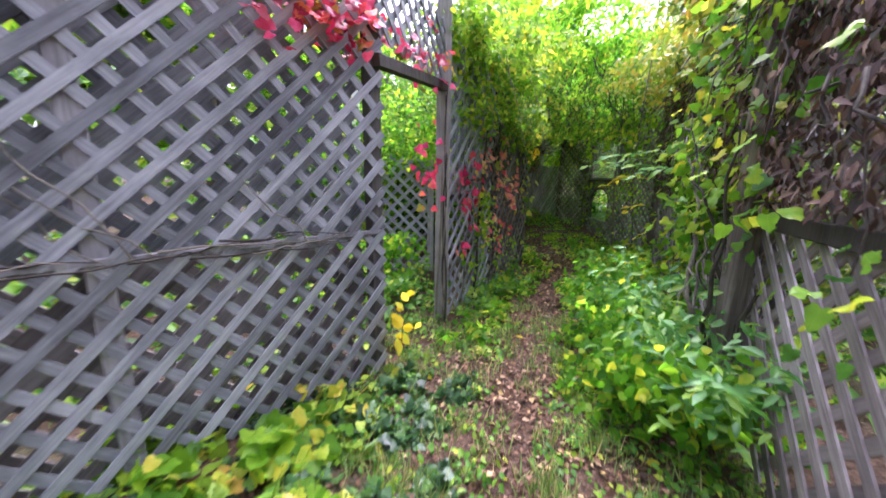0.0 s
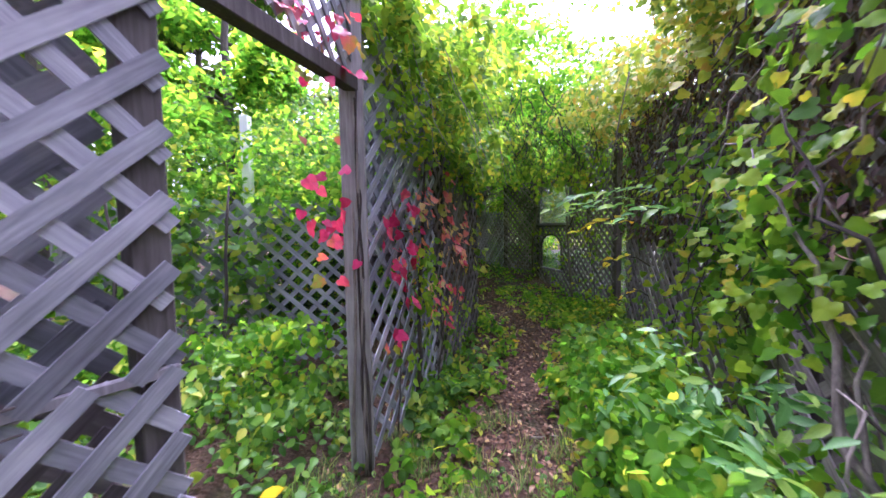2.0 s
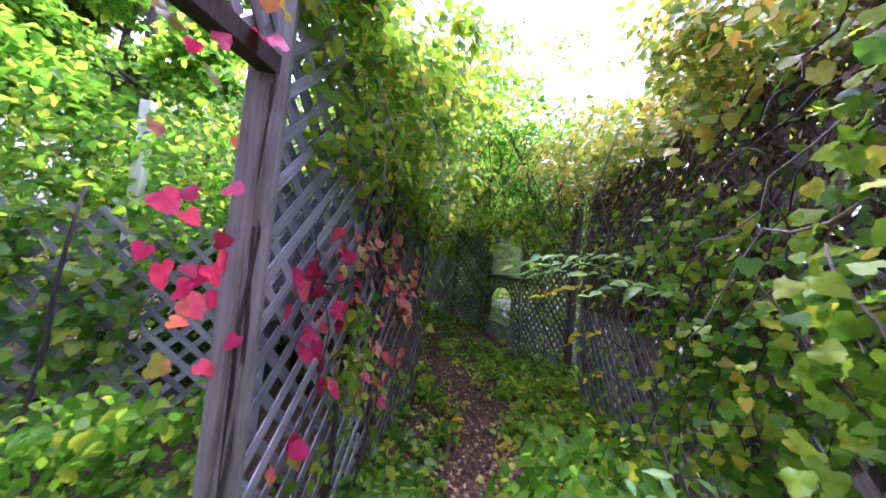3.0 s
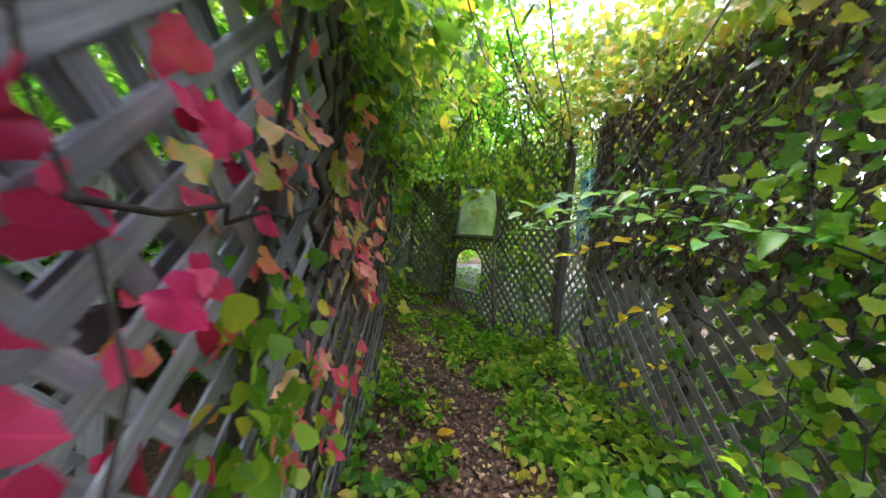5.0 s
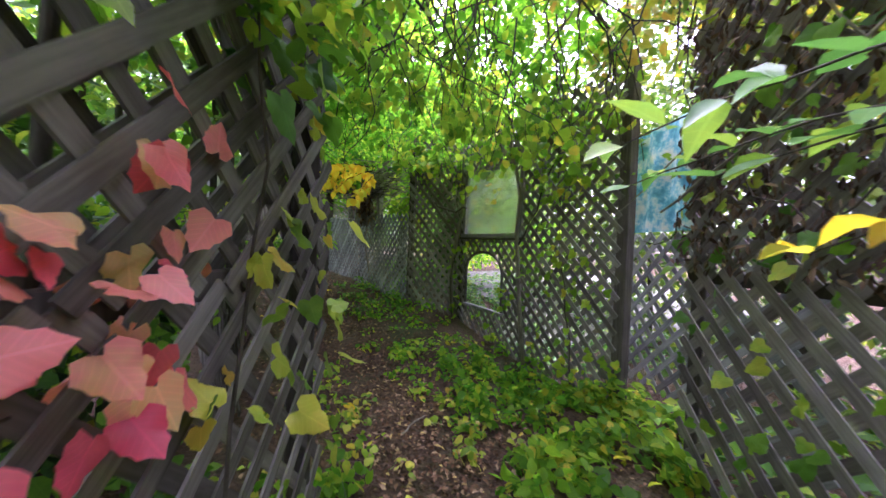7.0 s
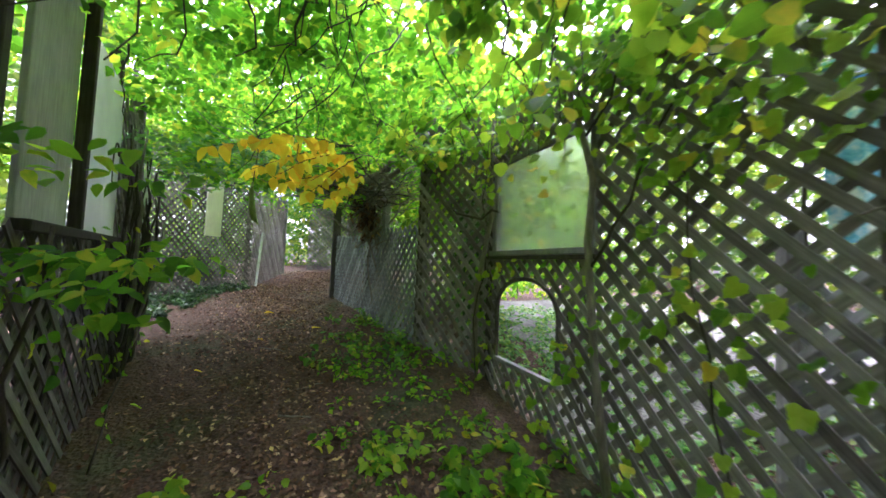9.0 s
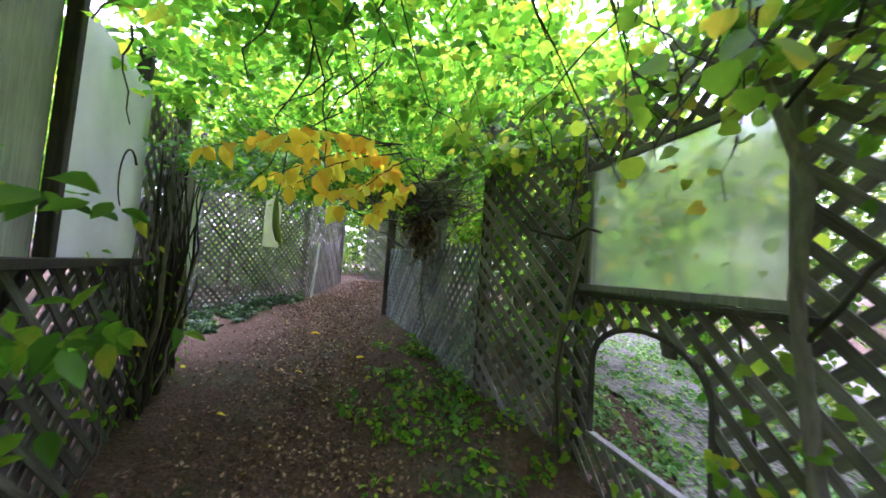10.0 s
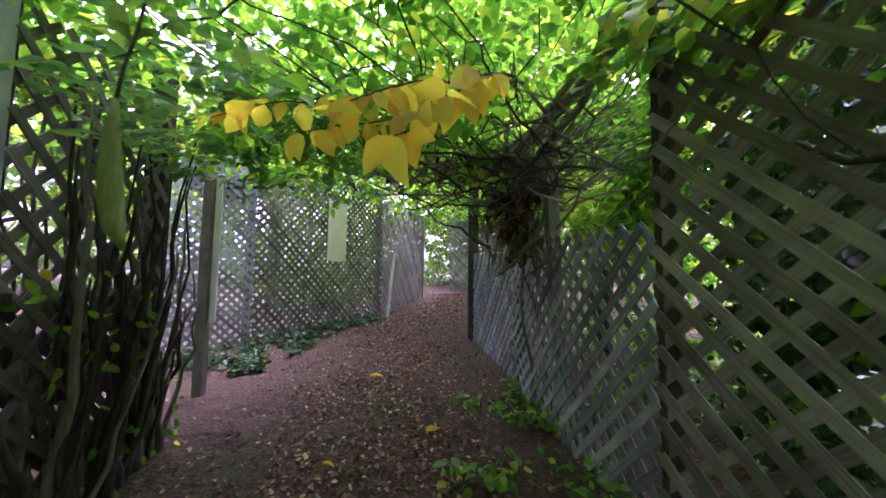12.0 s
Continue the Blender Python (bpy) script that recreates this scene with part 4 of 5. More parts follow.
    P1 = clumps((2.0, 5.6, 0.25), (2.45, 7.2, 0.75), (0.2, 0.2, 0.12), 24, 30)
    leaves("foliage", P1, 0.1, "lance", BLUEGREEN, v, face=(-0.2, -0.3, 0.9), spread=0.7)
    stems(v, [((2.4, 6.5, 0), (2.4, 6.6, 0.5)), ((2.5, 7.4, 0), (2.45, 7.3, 0.5))], 0.012)
    ground_cover("weeds", "bright green weeds beside the path", (2.35, 7.6), (3.4, 10.6), 90, 24, 0.085, "ovate", LIME, 0.1, 0.45)
    ground_cover("weeds", "lime green seedlings beside the path", (1.7, 6.2), (2.8, 10.4), 70, 12, 0.06, "round", LIME, 0.04, 0.18, 0.12, 0.42)
    ground_cover("weeds", "weeds at the foot of the lattice fence", (0.75, 7.4), (1.35, 9.8), 60, 22, 0.085, "ovate", GREEN, 0.08, 0.35)
    ground_cover("ivy", "dark glossy ivy creeping under a lattice fence", (-0.6, 4.3), (1.0, 6.3), 90, 26, 0.055, "lobed", IVY_SHADE, 0.03, 0.15)
    ground_cover("weeds", "green weeds on the worn ground", (0.2, 4.6), (2.5, 7.4), 230, 16, 0.042, "ovate", GREEN, 0.02, 0.12, 0.13, 0.1)
    ground_cover("weeds", "thin dry grass on the worn ground", (0.2, 4.4), (2.5, 7.8), 300, 24, 0.1, "blade", GRASS, 0.01, 0.03, 0.1, 0.05, (0, -1, 0.15), (0, 0, 1.6))
    ground_cover("weeds", "yellowing leaves under a lattice fence", (-0.5, 4.6), (0.6, 6.1), 26, 14, 0.07, "lobed", YELLOWISH, 0.05, 0.25)
    ground_cover("weeds", "weeds in the fence gap", (3.45, 9.9), (4.0, 11.2), 36, 26, 0.08, "ovate", LIME, 0.1, 0.4, 0.13, 0.0)
    ground_cover("weeds", "leafy weeds under a lattice fence", (-0.8, 4.2), (0.6, 5.6), 26, 30, 0.085, "lobed", LIME, 0.1, 0.4)
    ground_cover("weeds", "thin green weeds on the shaded path", (1.4, 10.8), (2.9, 14.2), 100, 12, 0.06, "ovate", CANOPY, 0.02, 0.12, 0.13, 0.15)
    ground_cover("weeds", "lime green weeds under the peephole fence", (2.5, 10.4), (3.5, 12.4), 45, 20, 0.08, "ovate", CANOPY, 0.05, 0.3)
    ground_cover("weeds", "weeds along the low fence", (1.3, 13.4), (2.3, 15.8), 40, 16, 0.075, "ovate", GREEN, 0.05, 0.25)
    ground_cover("ivy", "dark ivy under the far lattice fence", (-2.4, 15.6), (-1.2, 19.0), 110, 26, 0.06, "lobed", IVY_SHADE, 0.05, 0.25)
    ground_cover("weeds", "low pale greenery behind the peephole fence", (3.3, 11.6), (6.0, 17.0), 620, 20, 0.055, "ovate", BLUEGREEN, 0.02, 0.14)
    ground_cover("weeds", "rough green undergrowth behind the facing fence", (3.3, 3.6), (6.5, 10.6), 260, 22, 0.11, "folded", GREEN, 0.05, 0.5, 0.22, 0.0)
    ground_cover("weeds", "rough green undergrowth behind the grey fence", (-6.0, 3.0), (-1.2, 14.0), 260, 22, 0.11, "folded", GREEN, 0.05, 0.5, 0.22, 0.0)
    ground_cover("weeds", "rough green undergrowth behind the low fence", (2.4, 15.5), (3.9, 20.0), 90, 22, 0.11, "folded", GREEN, 0.05, 0.5, 0.22, 0.0)
    ground_cover("weeds", "broad-leaved weeds crowding both sides of the path", (0.7, 6.0), (2.9, 10.5), 230, 17, 0.08, "ovate", CANOPY, 0.06, 0.3, 0.13, 0.3)
    ground_cover("weeds", "small yellow-green seedlings on the path's edge", (1.0, 6.2), (2.8, 11.6), 120, 9, 0.055, "round", YELLOWISH, 0.02, 0.12, 0.12, 0.2)
    ground_cover("weeds", "low green weeds by the bend of the path", (1.0, 10.2), (3.2, 12.6), 60, 16, 0.075, "ovate", LIME, 0.04, 0.2, 0.13, 0.4)
    # leaf litter
    n = 34000
    y = rng.uniform(3.5, 24, n)
    x = path_x(y) + rng.normal(0, 0.6, n)
    leaves("leaf_litter", np.column_stack([x, y, gz(x, y) + 0.022]), 0.042, "folded", LITTER, None, spread=0.55, label="dry brown leaves strewn over the path")["category"] = "leaf litter"
    # arching spray of long leaflets from the facing fence
    for a, b, mat, nl, sz in (((2.98, 8.2, 1.68), (2.2, 9.32, 1.6), BLUEGREEN, 15, 0.15), ((2.92, 8.2, 1.5), (2.3, 9.15, 1.5), BLUEGREEN, 13, 0.14), ((2.95, 8.7, 1.62), (2.4, 9.5, 1.54), BLUEGREEN, 13, 0.13),
                              ((2.95, 7.95, 1.42), (2.5, 8.4, 1.42), BLUEGREEN, 9, 0.17), ((2.85, 8.4, 1.38), (2.42, 9.05, 1.34), YELLOW, 8, 0.14), ((2.8, 8.4, 1.05), (2.55, 8.75, 1.0), YELLOW, 5, 0.11), ((2.9, 8.6, 0.75), (2.7, 8.8, 0.62), YELLOW, 6, 0.07)):
        v = vine("leafy_spray", *a, "arching spray of long green leaflets" if mat is BLUEGREEN else "arching spray of yellow leaflets", "branch", "leafy sprays")
        w = wander(a, b, nl, -0.1, 0.006)
        stem = part("stem", tube(w, np.linspace(0.007, 0.002, nl), 5), VINE_BARK, v, "", smooth=True)
        side = unit(np.cross(np.array(b) - np.array(a), (0, 0, 1)))
        for s in (1, -1):
            for q in w[2:]:
                leaves("leaflet", [q], sz, "leaflet", mat, stem, face=(0, -0.2, 1), tip=tuple(3 * s * side + 1.5 * unit(np.array(b) - np.array(a))), spread=0.35, kind="")
    # golden spray over the bend
    for a, b in (((1.75, 12.9, 2.25), (0.95, 12.35, 1.98)), ((1.75, 12.9, 2.2), (1.3, 12.45, 1.85)), ((1.7, 12.9, 2.25), (1.1, 12.6, 1.92)), ((1.8, 13.0, 2.2), (1.5, 12.6, 1.8)), ((1.7, 12.8, 2.2), (1.15, 12.4, 2.06)),
                 ((1.8, 13.6, 2.2), (1.55, 13.2, 1.86)), ((1.3, 13.9, 2.3), (0.75, 13.4, 2.08)), ((1.5, 14.0, 2.3), (1.05, 13.5, 2.04)), ((1.6, 13.8, 2.3), (1.3, 13.3, 2.0))):
        v = vine("leafy_spray", *a, "spray of golden yellow leaflets hanging over the path", "branch", "leafy sprays")
        w = wander(a, b, 12, -0.04, 0.008)
        stem = part("stem", tube(w, np.linspace(0.006, 0.002, 12), 5), VINE_BARK, v, "", smooth=True)
        side = unit(np.cross(np.array(b) - np.array(a), (0, 0, 1)))
        for s in (1, -1):
            for q in w[2:]:
                leaves("leaflet", [q], 0.105, "ovate", YELLOW, stem, face=(0.1, -0.9, 0.35), tip=tuple(0.9 * s * side + np.array((0, 0, -1.4))), spread=0.9, kind="")
    # canopy over the corridor
    v = vine("vine_canopy", 2.2, 12.5, 2.4, "tangled vine canopy arching over the path")
    P1 = np.concatenate([clumps((0.9, 10.3, 2.6), (3.7, 16.5, 4.1), (0.34, 0.34, 0.2), 330, 44), clumps((0.2, 10.2, 3.2), (3.4, 13.2, 4.8), (0.34, 0.34, 0.24), 150, 44)])
    P1 = P1[~((P1[:, 0] > 0.5) & (P1[:, 0] < 1.95) & (P1[:, 1] > 11.9) & (P1[:, 1] < 13.6) & (P1[:, 2] < 2.5))]
    leaves("foliage", P1[P1[:, 2] > 2.2], 0.085, "ovate", CANOPY, v, face=(0, -0.3, 1), spread=1.0)
    P1 = np.concatenate([clumps((0.8, 10.6, 3.0), (3.8, 17.0, 3.9), (0.36, 0.36, 0.16), 60, 40), clumps((0.4, 9.7, 3.5), (2.3, 11.4, 4.7), (0.34, 0.34, 0.26), 46, 42)])
    leaves("foliage", P1, 0.09, "ovate", CANOPY, v, face=(0, -0.3, 1), spread=1.0)
    P1 = clumps((1.45, 10.75, 2.25), (2.9, 11.7, 2.8), (0.16, 0.16, 0.18), 30, 24)
    leaves("hanging_leaves", P1[P1[:, 2] > 2.02], 0.08, "ovate", LIME, v, face=(-0.1, -0.8, 0.4), tip=(0, 0, -1.4), spread=0.8, label="curtain of hanging yellow-green leaves")
    # extra roof of leaves above the seen canopy, added to shade the far path
    P1 = clumps((-1.6, 13.5, 3.7), (2.8, 25.0, 4.8), (0.45, 0.45, 0.2), 200, 44)
    leaves("high_foliage", P1, 0.15, "folded", CANOPY, v, face=(0, -0.3, 1), spread=1.0)
    P1 = clumps((-0.7, 12.0, 2.55), (1.6, 20.0, 4.0), (0.38, 0.38, 0.2), 300, 44)
    P1 = np.concatenate([P1, clumps((-1.2, 13.4, 2.4), (0.0, 16.0, 3.3), (0.34, 0.34, 0.2), 55, 44)])
    P1 = P1[~((P1[:, 0] > 0.5) & (P1[:, 0] < 1.95) & (P1[:, 1] > 11.9) & (P1[:, 1] < 13.6) & (P1[:, 2] < 2.5))]
    leaves("foliage", P1[P1[:, 2] > 2.2], 0.09, "ovate", CANOPY, v, face=(0, -0.3, 1), spread=1.0)
    # more unseen upper leaves, added to keep sky light off path and elbow
    P1 = np.concatenate([clumps((-1.4, 13.5, 4.0), (2.6, 22.5, 5.6), (0.45, 0.45, 0.3), 170, 40), clumps((-2.5, 17.5, 4.4), (2.5, 27.0, 6.2), (0.45, 0.45, 0.3), 230, 40), clumps((0.2, 10.5, 2.95), (1.5, 12.2, 4.2), (0.34, 0.34, 0.26), 90, 40)])
    leaves("high_foliage", P1, 0.11, "ovate", CANOPY, v, face=(0, -0.2, 1), spread=1.0)
    P1 = clumps((-0.4, 13.7, 2.2), (1.6, 15.2, 2.5), (0.25, 0.25, 0.12), 34, 34)
    leaves("foliage", P1, 0.085, "ovate", CANOPY, v, face=(0, -0.5, 0.8), spread=0.9)
    P1 = clumps((2.0, 13.0, 2.35), (2.9, 14.2, 2.8), (0.16, 0.2, 0.15), 22, 28)
    leaves("foliage", P1, 0.085, "round", LIME, v, face=(-0.3, -0.6, 0.6), spread=0.9)
    P1 = clumps((-0.9, 13.2, 2.12), (0.9, 14.6, 2.5), (0.3, 0.26, 0.06), 44, 26)
    leaves("foliage", P1, 0.1, "leaflet", BLUEGREEN, v, face=(0, -0.25, 1), tip=(0.3, -0.8, -0.2), spread=0.5)
    P1 = clumps((3.1, 14.0, 0.6), (4.6, 18.0, 2.8), (0.3, 0.3, 0.25), 70, 44)
    P1 = np.concatenate([P1, clumps((3.3, 13.7, 0.3), (4.6, 15.6, 2.2), (0.28, 0.28, 0.25), 90, 44)])
    P1 = clearing(P1)
    leaves("foliage", P1, 0.085, "ovate", CANOPY, v, face=(-0.3, -0.6, 0.6), spread=1.0)
    for i in range(130):
        x, y = rng.uniform(1.2, 3.3), rng.uniform(9.9, 14.2)
        z = rng.uniform(2.6, 3.5)
        part("twig", tube(wander((x, y, z), (x + rng.normal(0, 0.35), y + rng.normal(0, 0.35), z - rng.uniform(0.35, 0.85)), 7, 0, 0.03), np.linspace(0.006, 0.0025, 7), 4), VINE_BARK, v, "", smooth=True)
    for i in range(64):
        x, y = rng.uniform(1.45, 3.1), rng.uniform(9.8, 11.6)
        z = rng.uniform(2.7, 3.4)
        w = wander((x, y, z), (x + rng.normal(0, 0.45), y + rng.normal(0, 0.25), rng.uniform(2.0, 2.5)), 9, rng.normal(-0.05, 0.1), 0.035)
        part("twig", tube(w, np.linspace(rng.uniform(0.005, 0.011), 0.003, 9), 5), VINE_BARK, v, "", smooth=True)
    # greenery behind the facing and peephole fences
    v = vine("green_bush", 5.0, 9.5, 0.0, "tall green thicket behind the lattice fence", "bush")
    P1 = np.concatenate([clumps((3.9, 5.0, 0.1), (6.0, 10.2, 2.3), (0.35, 0.35, 0.28), 130, 44), clumps((4.9, 10.0, 0.1), (6.8, 16.5, 3.4), (0.38, 0.38, 0.3), 190, 46)])
    P1 = clearing(np.concatenate([P1, clumps((4.3, 10.8, 2.4), (6.0, 15.0, 4.6), (0.4, 0.4, 0.34), 130, 46)]))
    leaves("foliage", P1, 0.105, "folded", FARLEAF, v, face=(-0.4, -0.2, 0.8), spread=1.1)
    stems(v, [((5.0, 9.5, 0), (5.0, 9.4, 2.2)), ((5.6, 12.5, 0), (5.5, 12.4, 3.0))], 0.03)
    Pw, o = sprigs(J, K, 60, 8, 0.2, 2.75, -0.06, 0.1)
    Pw = np.concatenate([Pw, sprigs(J, K, 45, 9, 1.9, 2.85, -0.1, 0.12)[0]])
    v = vine("climbing_vine", 3.4, 12.0, 0.0, "thin green vine climbing the peephole fence")
    keepout = (np.abs(Pw[:, 1] - 12.8) < 0.42) & (Pw[:, 2] > 0.5) & (Pw[:, 2] < 1.25)
    keepout |= (np.abs(Pw[:, 1] - 12.72) < 0.62) & (Pw[:, 2] > 1.42) & (Pw[:, 2] < 2.32)
    leaves("foliage", Pw[~keepout], 0.07, "lobed", LIME, v, face=o, spread=0.7)
    stems(v, [((3.5, 11.3, 0), (3.45, 11.6, 2.7)), ((2.95, 13.35, 0.2), (2.98, 13.3, 2.6))], 0.008, 12)
    v = vine("hanging_vine", 2.9, 11.3, 2.4, "yellow-green vine shoots hanging from the canopy")
    for i in range(15):
        a = (rng.uniform(2.55, 3.3), rng.uniform(10.9, 12.4), rng.uniform(2.5, 2.8))
        w = wander(a, (a[0] + rng.normal(0, 0.1), a[1] + rng.normal(0, 0.1), rng.uniform(1.85, 2.2)), 10, 0, 0.02)
        shoot = part("shoot", tube(w, np.linspace(0.004, 0.002, 10), 4), VINE_BARK, v, "", smooth=True)
        leaf_parts(w[1:] + rng.normal(0, 0.03, (9, 3)), 0.085, "round", LIME, shoot, (-0.4, -0.8, 0.3), (0, 0, -1), 0.6)
    leaves("foliage", clumps((3.3, 11.4, 2.5), (4.7, 14.5, 3.5), (0.3, 0.3, 0.2), 30, 44), 0.085, "ovate", CANOPY, v, face=(-0.3, -0.4, 0.8), spread=1.0)
    # leafage pressing on the clouded window from behind
    v = vine("green_bush", 3.7, 12.8, 0.0, "sunlit leafy bush close behind a clouded window", "bush")
    Pw, o = sprigs((3.42, 12.0), (3.12, 13.3), 34, 9, 1.75, 2.5, 0.14, 0.12)
    leaves("foliage", Pw, 0.09, "ovate", LIME, v, face=(-0.6, -0.4, 0.6), spread=1.0)
    stems(v, [((3.75, 12.7, 0.0), (3.6, 12.7, 2.3)), ((3.75, 12.8, 0.0), (3.45, 13.1, 2.2))], 0.012)
    v = vine("green_bush", 5.4, 18.6, 0.5, "low green bushes at the end of a gravel yard", "bush")
    leaves("foliage", clumps((3.6, 17.6, 0.5), (8.0, 19.4, 2.2), (0.36, 0.36, 0.3), 110, 42), 0.1, "ovate", CANOPY, v, face=(-0.3, -0.6, 0.6), spread=1.0)
    stems(v, [((5.4, 18.6, 0.4), (5.4, 18.6, 1.8)), ((4.4, 18.4, 0.4), (4.5, 18.4, 1.8))], 0.02)
    # added bush: near-black leaves give the fence gaps their shade
    v = vine("green_bush", 3.4, 14.6, 0.3, "dense bush added behind a lattice fence to darken its gaps", "bush")
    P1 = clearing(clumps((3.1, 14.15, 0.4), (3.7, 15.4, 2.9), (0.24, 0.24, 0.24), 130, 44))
    leaves("foliage", P1, 0.085, "ovate", IVY_SHADE, v, face=(-0.6, -0.5, 0.5), spread=1.0)
    stems(v, [((3.4, 14.6, 0.2), (3.35, 14.6, 2.4)), ((3.3, 15.0, 0.2), (3.3, 15.0, 2.4))], 0.02)
    # shoots before the clouded window
    v = vine("hanging_vine", 2.9, 12.6, 2.5, "yellowing vine shoots hanging before a clouded window")
    for y0 in (12.25, 12.5, 12.95, 13.15, 13.3):
        x0 = J[0] + (K[0] - J[0]) * (y0 - J[1]) / (K[1] - J[1]) - 0.14
        w = wander((x0, y0, 2.65), (x0 + rng.normal(0, 0.04), y0 + rng.normal(0, 0.08), rng.uniform(1.75, 2.15)), 10, 0, 0.02)
        shoot = part("shoot", tube(w, np.linspace(0.004, 0.002, 10), 4), VINE_BARK, v, "", smooth=True)
        leaf_parts(w[2:] + rng.normal(0, 0.03, (8, 3)), 0.07, "lobed", YELLOWISH if y0 < 13 else LIME, shoot, (-0.8, -0.5, 0.3), (0, 0, -1), 0.6)
    # undergrowth behind the far fences
    v = vine("green_bush", -3.6, 18.5, 1.0, "dark undergrowth massed behind the far lattice fence", "bush")
    P1 = np.concatenate([clumps((-4.6, 18.6, 0.5), (-2.5, 23.5, 4.2), (0.4, 0.4, 0.34), 190, 44)])
    leaves("foliage", P1, 0.12, "folded", GREEN, v, face=(0.5, -0.4, 0.6), spread=1.0)
    stems(v, [((-3.4, 19.5, 0.5), (-3.3, 19.4, 3.2)), ((-3.2, 21.0, 0.6), (-3.3, 21.2, 3.3))], 0.03)
    v = vine("green_bush", 0.5, 27.5, 1.2, "dark bushes behind the fence at the path's end", "bush")
    leaves("foliage", clumps((-3.0, 26.8, 1.0), (4.0, 28.6, 5.2), (0.45, 0.45, 0.4), 330, 40), 0.15, "folded", GREEN, v, face=(0.0, -0.7, 0.6), spread=1.0)
    stems(v, [((0.3, 27.4, 0.9), (0.4, 27.4, 3.6)), ((2.2, 27.6, 0.9), (2.1, 27.5, 3.6))], 0.04)
    # withered stems caught along the seam of the grey fence
    v = vine("dead_vine", -0.2, 5.4, 1.05, "withered grey vine stems tangled along a fence seam")
    for i in range(16):
        s0 = rng.uniform(0.0, 0.7)
        s1 = s0 + rng.uniform(0.2, 0.3)
        a, c = lerp(F0, F1, s0), lerp(F0, F1, s1)
        part("stem", tube(wander((a[0] + 0.03, a[1] - 0.02, 1.04 + rng.normal(0, 0.035)), (c[0] + 0.03, c[1] - 0.02, 1.05 + rng.normal(0, 0.03)), 12, 0, 0.008), np.linspace(0.006, 0.003, 12), 5), TWIG if i % 2 else VINE_BARK, v, "", smooth=True)
    for i in range(5):
        a = lerp(F0, F1, rng.uniform(0.3, 0.85))
        part("stem", tube(wander((a[0] + 0.03, a[1] - 0.02, 1.05), (a[0] - 0.2, a[1] - 0.3, rng.uniform(1.3, 1.7)), 10, 0, 0.015), np.linspace(0.004, 0.002, 10), 4), TWIG, v, "", smooth=True)
    # stems up the gate post
    v = vine("old_vine", G2[0], G2[1], 0.0, "rough vine stems climbing a grey gate post")
    for i in range(5):
        dx = rng.uniform(-0.06, 0.06)
        part("stem", tube(wander((G2[0] + dx, G2[1] - 0.06, 0.0), (G2[0] + dx * 0.6, G2[1] - 0.055, rng.uniform(1.8, 2.9)), 16, 0, 0.008), np.linspace(0.011, 0.005, 16), 6), VINE_BARK if i % 2 else TWIG, v, "", smooth=True)
    # yellow leaves at the foot of the fence end
    v = vine("yellow_plant", 0.47, 6.32, 0.0, "small plant with bright yellow leaves at a fence end", "plant")
    stems(v, [((0.47, 6.32, 0.0), (0.48, 6.3, 0.62))], 0.005, 6)
    leaf_parts(np.array((0.48, 6.3, 0.42)) + rng.normal(0, 1, (12, 3)) * (0.05, 0.05, 0.13), 0.1, "ovate", YELLOW, v, (0.5, -0.8, 0.4))
    # shrub by the bend on the shaded side
    v = vine("green_bush", 0.75, 11.2, 0.0, "leafy green bush at the bend of the path", "bush")
    P1 = clumps((0.5, 11.0, 1.0), (1.2, 11.9, 1.65), (0.24, 0.24, 0.06), 17, 24)
    leaves("foliage", P1, 0.085, "leaflet", CANOPY, v, face=(0.2, -0.5, 0.8), tip=(0.6, -0.5, -0.2), spread=0.5)
    stems(v, [((0.7, 11.4, 0), (0.75, 11.4, 1.3)), ((0.6, 11.5, 0), (0.9, 11.5, 1.4))], 0.014)
    v = vine("climbing_vine", 0.2, 12.8, 0.2, "sparse green vine sprigs on a dark fence")
    Pw, o = sprigs(W0, W1, 22, 7, 0.3, 1.5, 0.08, 0.09)
    leaf_parts(Pw, 0.075, "ovate", CANOPY, v, o)
    stems(v, [((0.5, 12.3, 0.1), (0.1, 13.0, 1.5)), ((-0.2, 13.5, 0.2), (0.2, 12.8, 1.4))], 0.006, 10)
    # old vine stems round the post by the low fence
    v = vine("old_vine", 1.68, 15.5, 0.4, "thick old vine stems twisted round a post")
    for i in range(85):
        a = (1.98 + rng.normal(0, 0.03), 15.7, 0.4) if i < 3 else (1.68 + rng.normal(0, 0.13), 15.5 + rng.normal(0, 0.08), rng.uniform(1.5, 2.4))
        b = (1.68 + rng.normal(0, 0.14), 15.5 + rng.normal(0, 0.1), 2.65) if i < 45 else (1.65 + rng.normal(0, 0.7), 15.3 + rng.normal(0, 0.5), rng.uniform(2.25, 2.7))
        part("stem", tube(wander(a, b, 9, rng.normal(0, 0.1), 0.035), np.linspace(0.02 if i < 3 else rng.uniform(0.007, 0.018), 0.005, 9), 5), OLD_BARK if i % 2 else TWIG, v, "", smooth=True)
    leaves("thatch", np.concatenate([blob((1.7, 15.42, 2.15), (0.26, 0.16, 0.5), 420, 0.3), blob((1.2, 15.2, 2.45), (0.7, 0.4, 0.1), 260, 0.3)]), 0.1, "lance", LITTER, v, face=(0, -1, 0.2), tip=(0, 0, -1.2), spread=1.2, label="thatch of withered brown leaves")
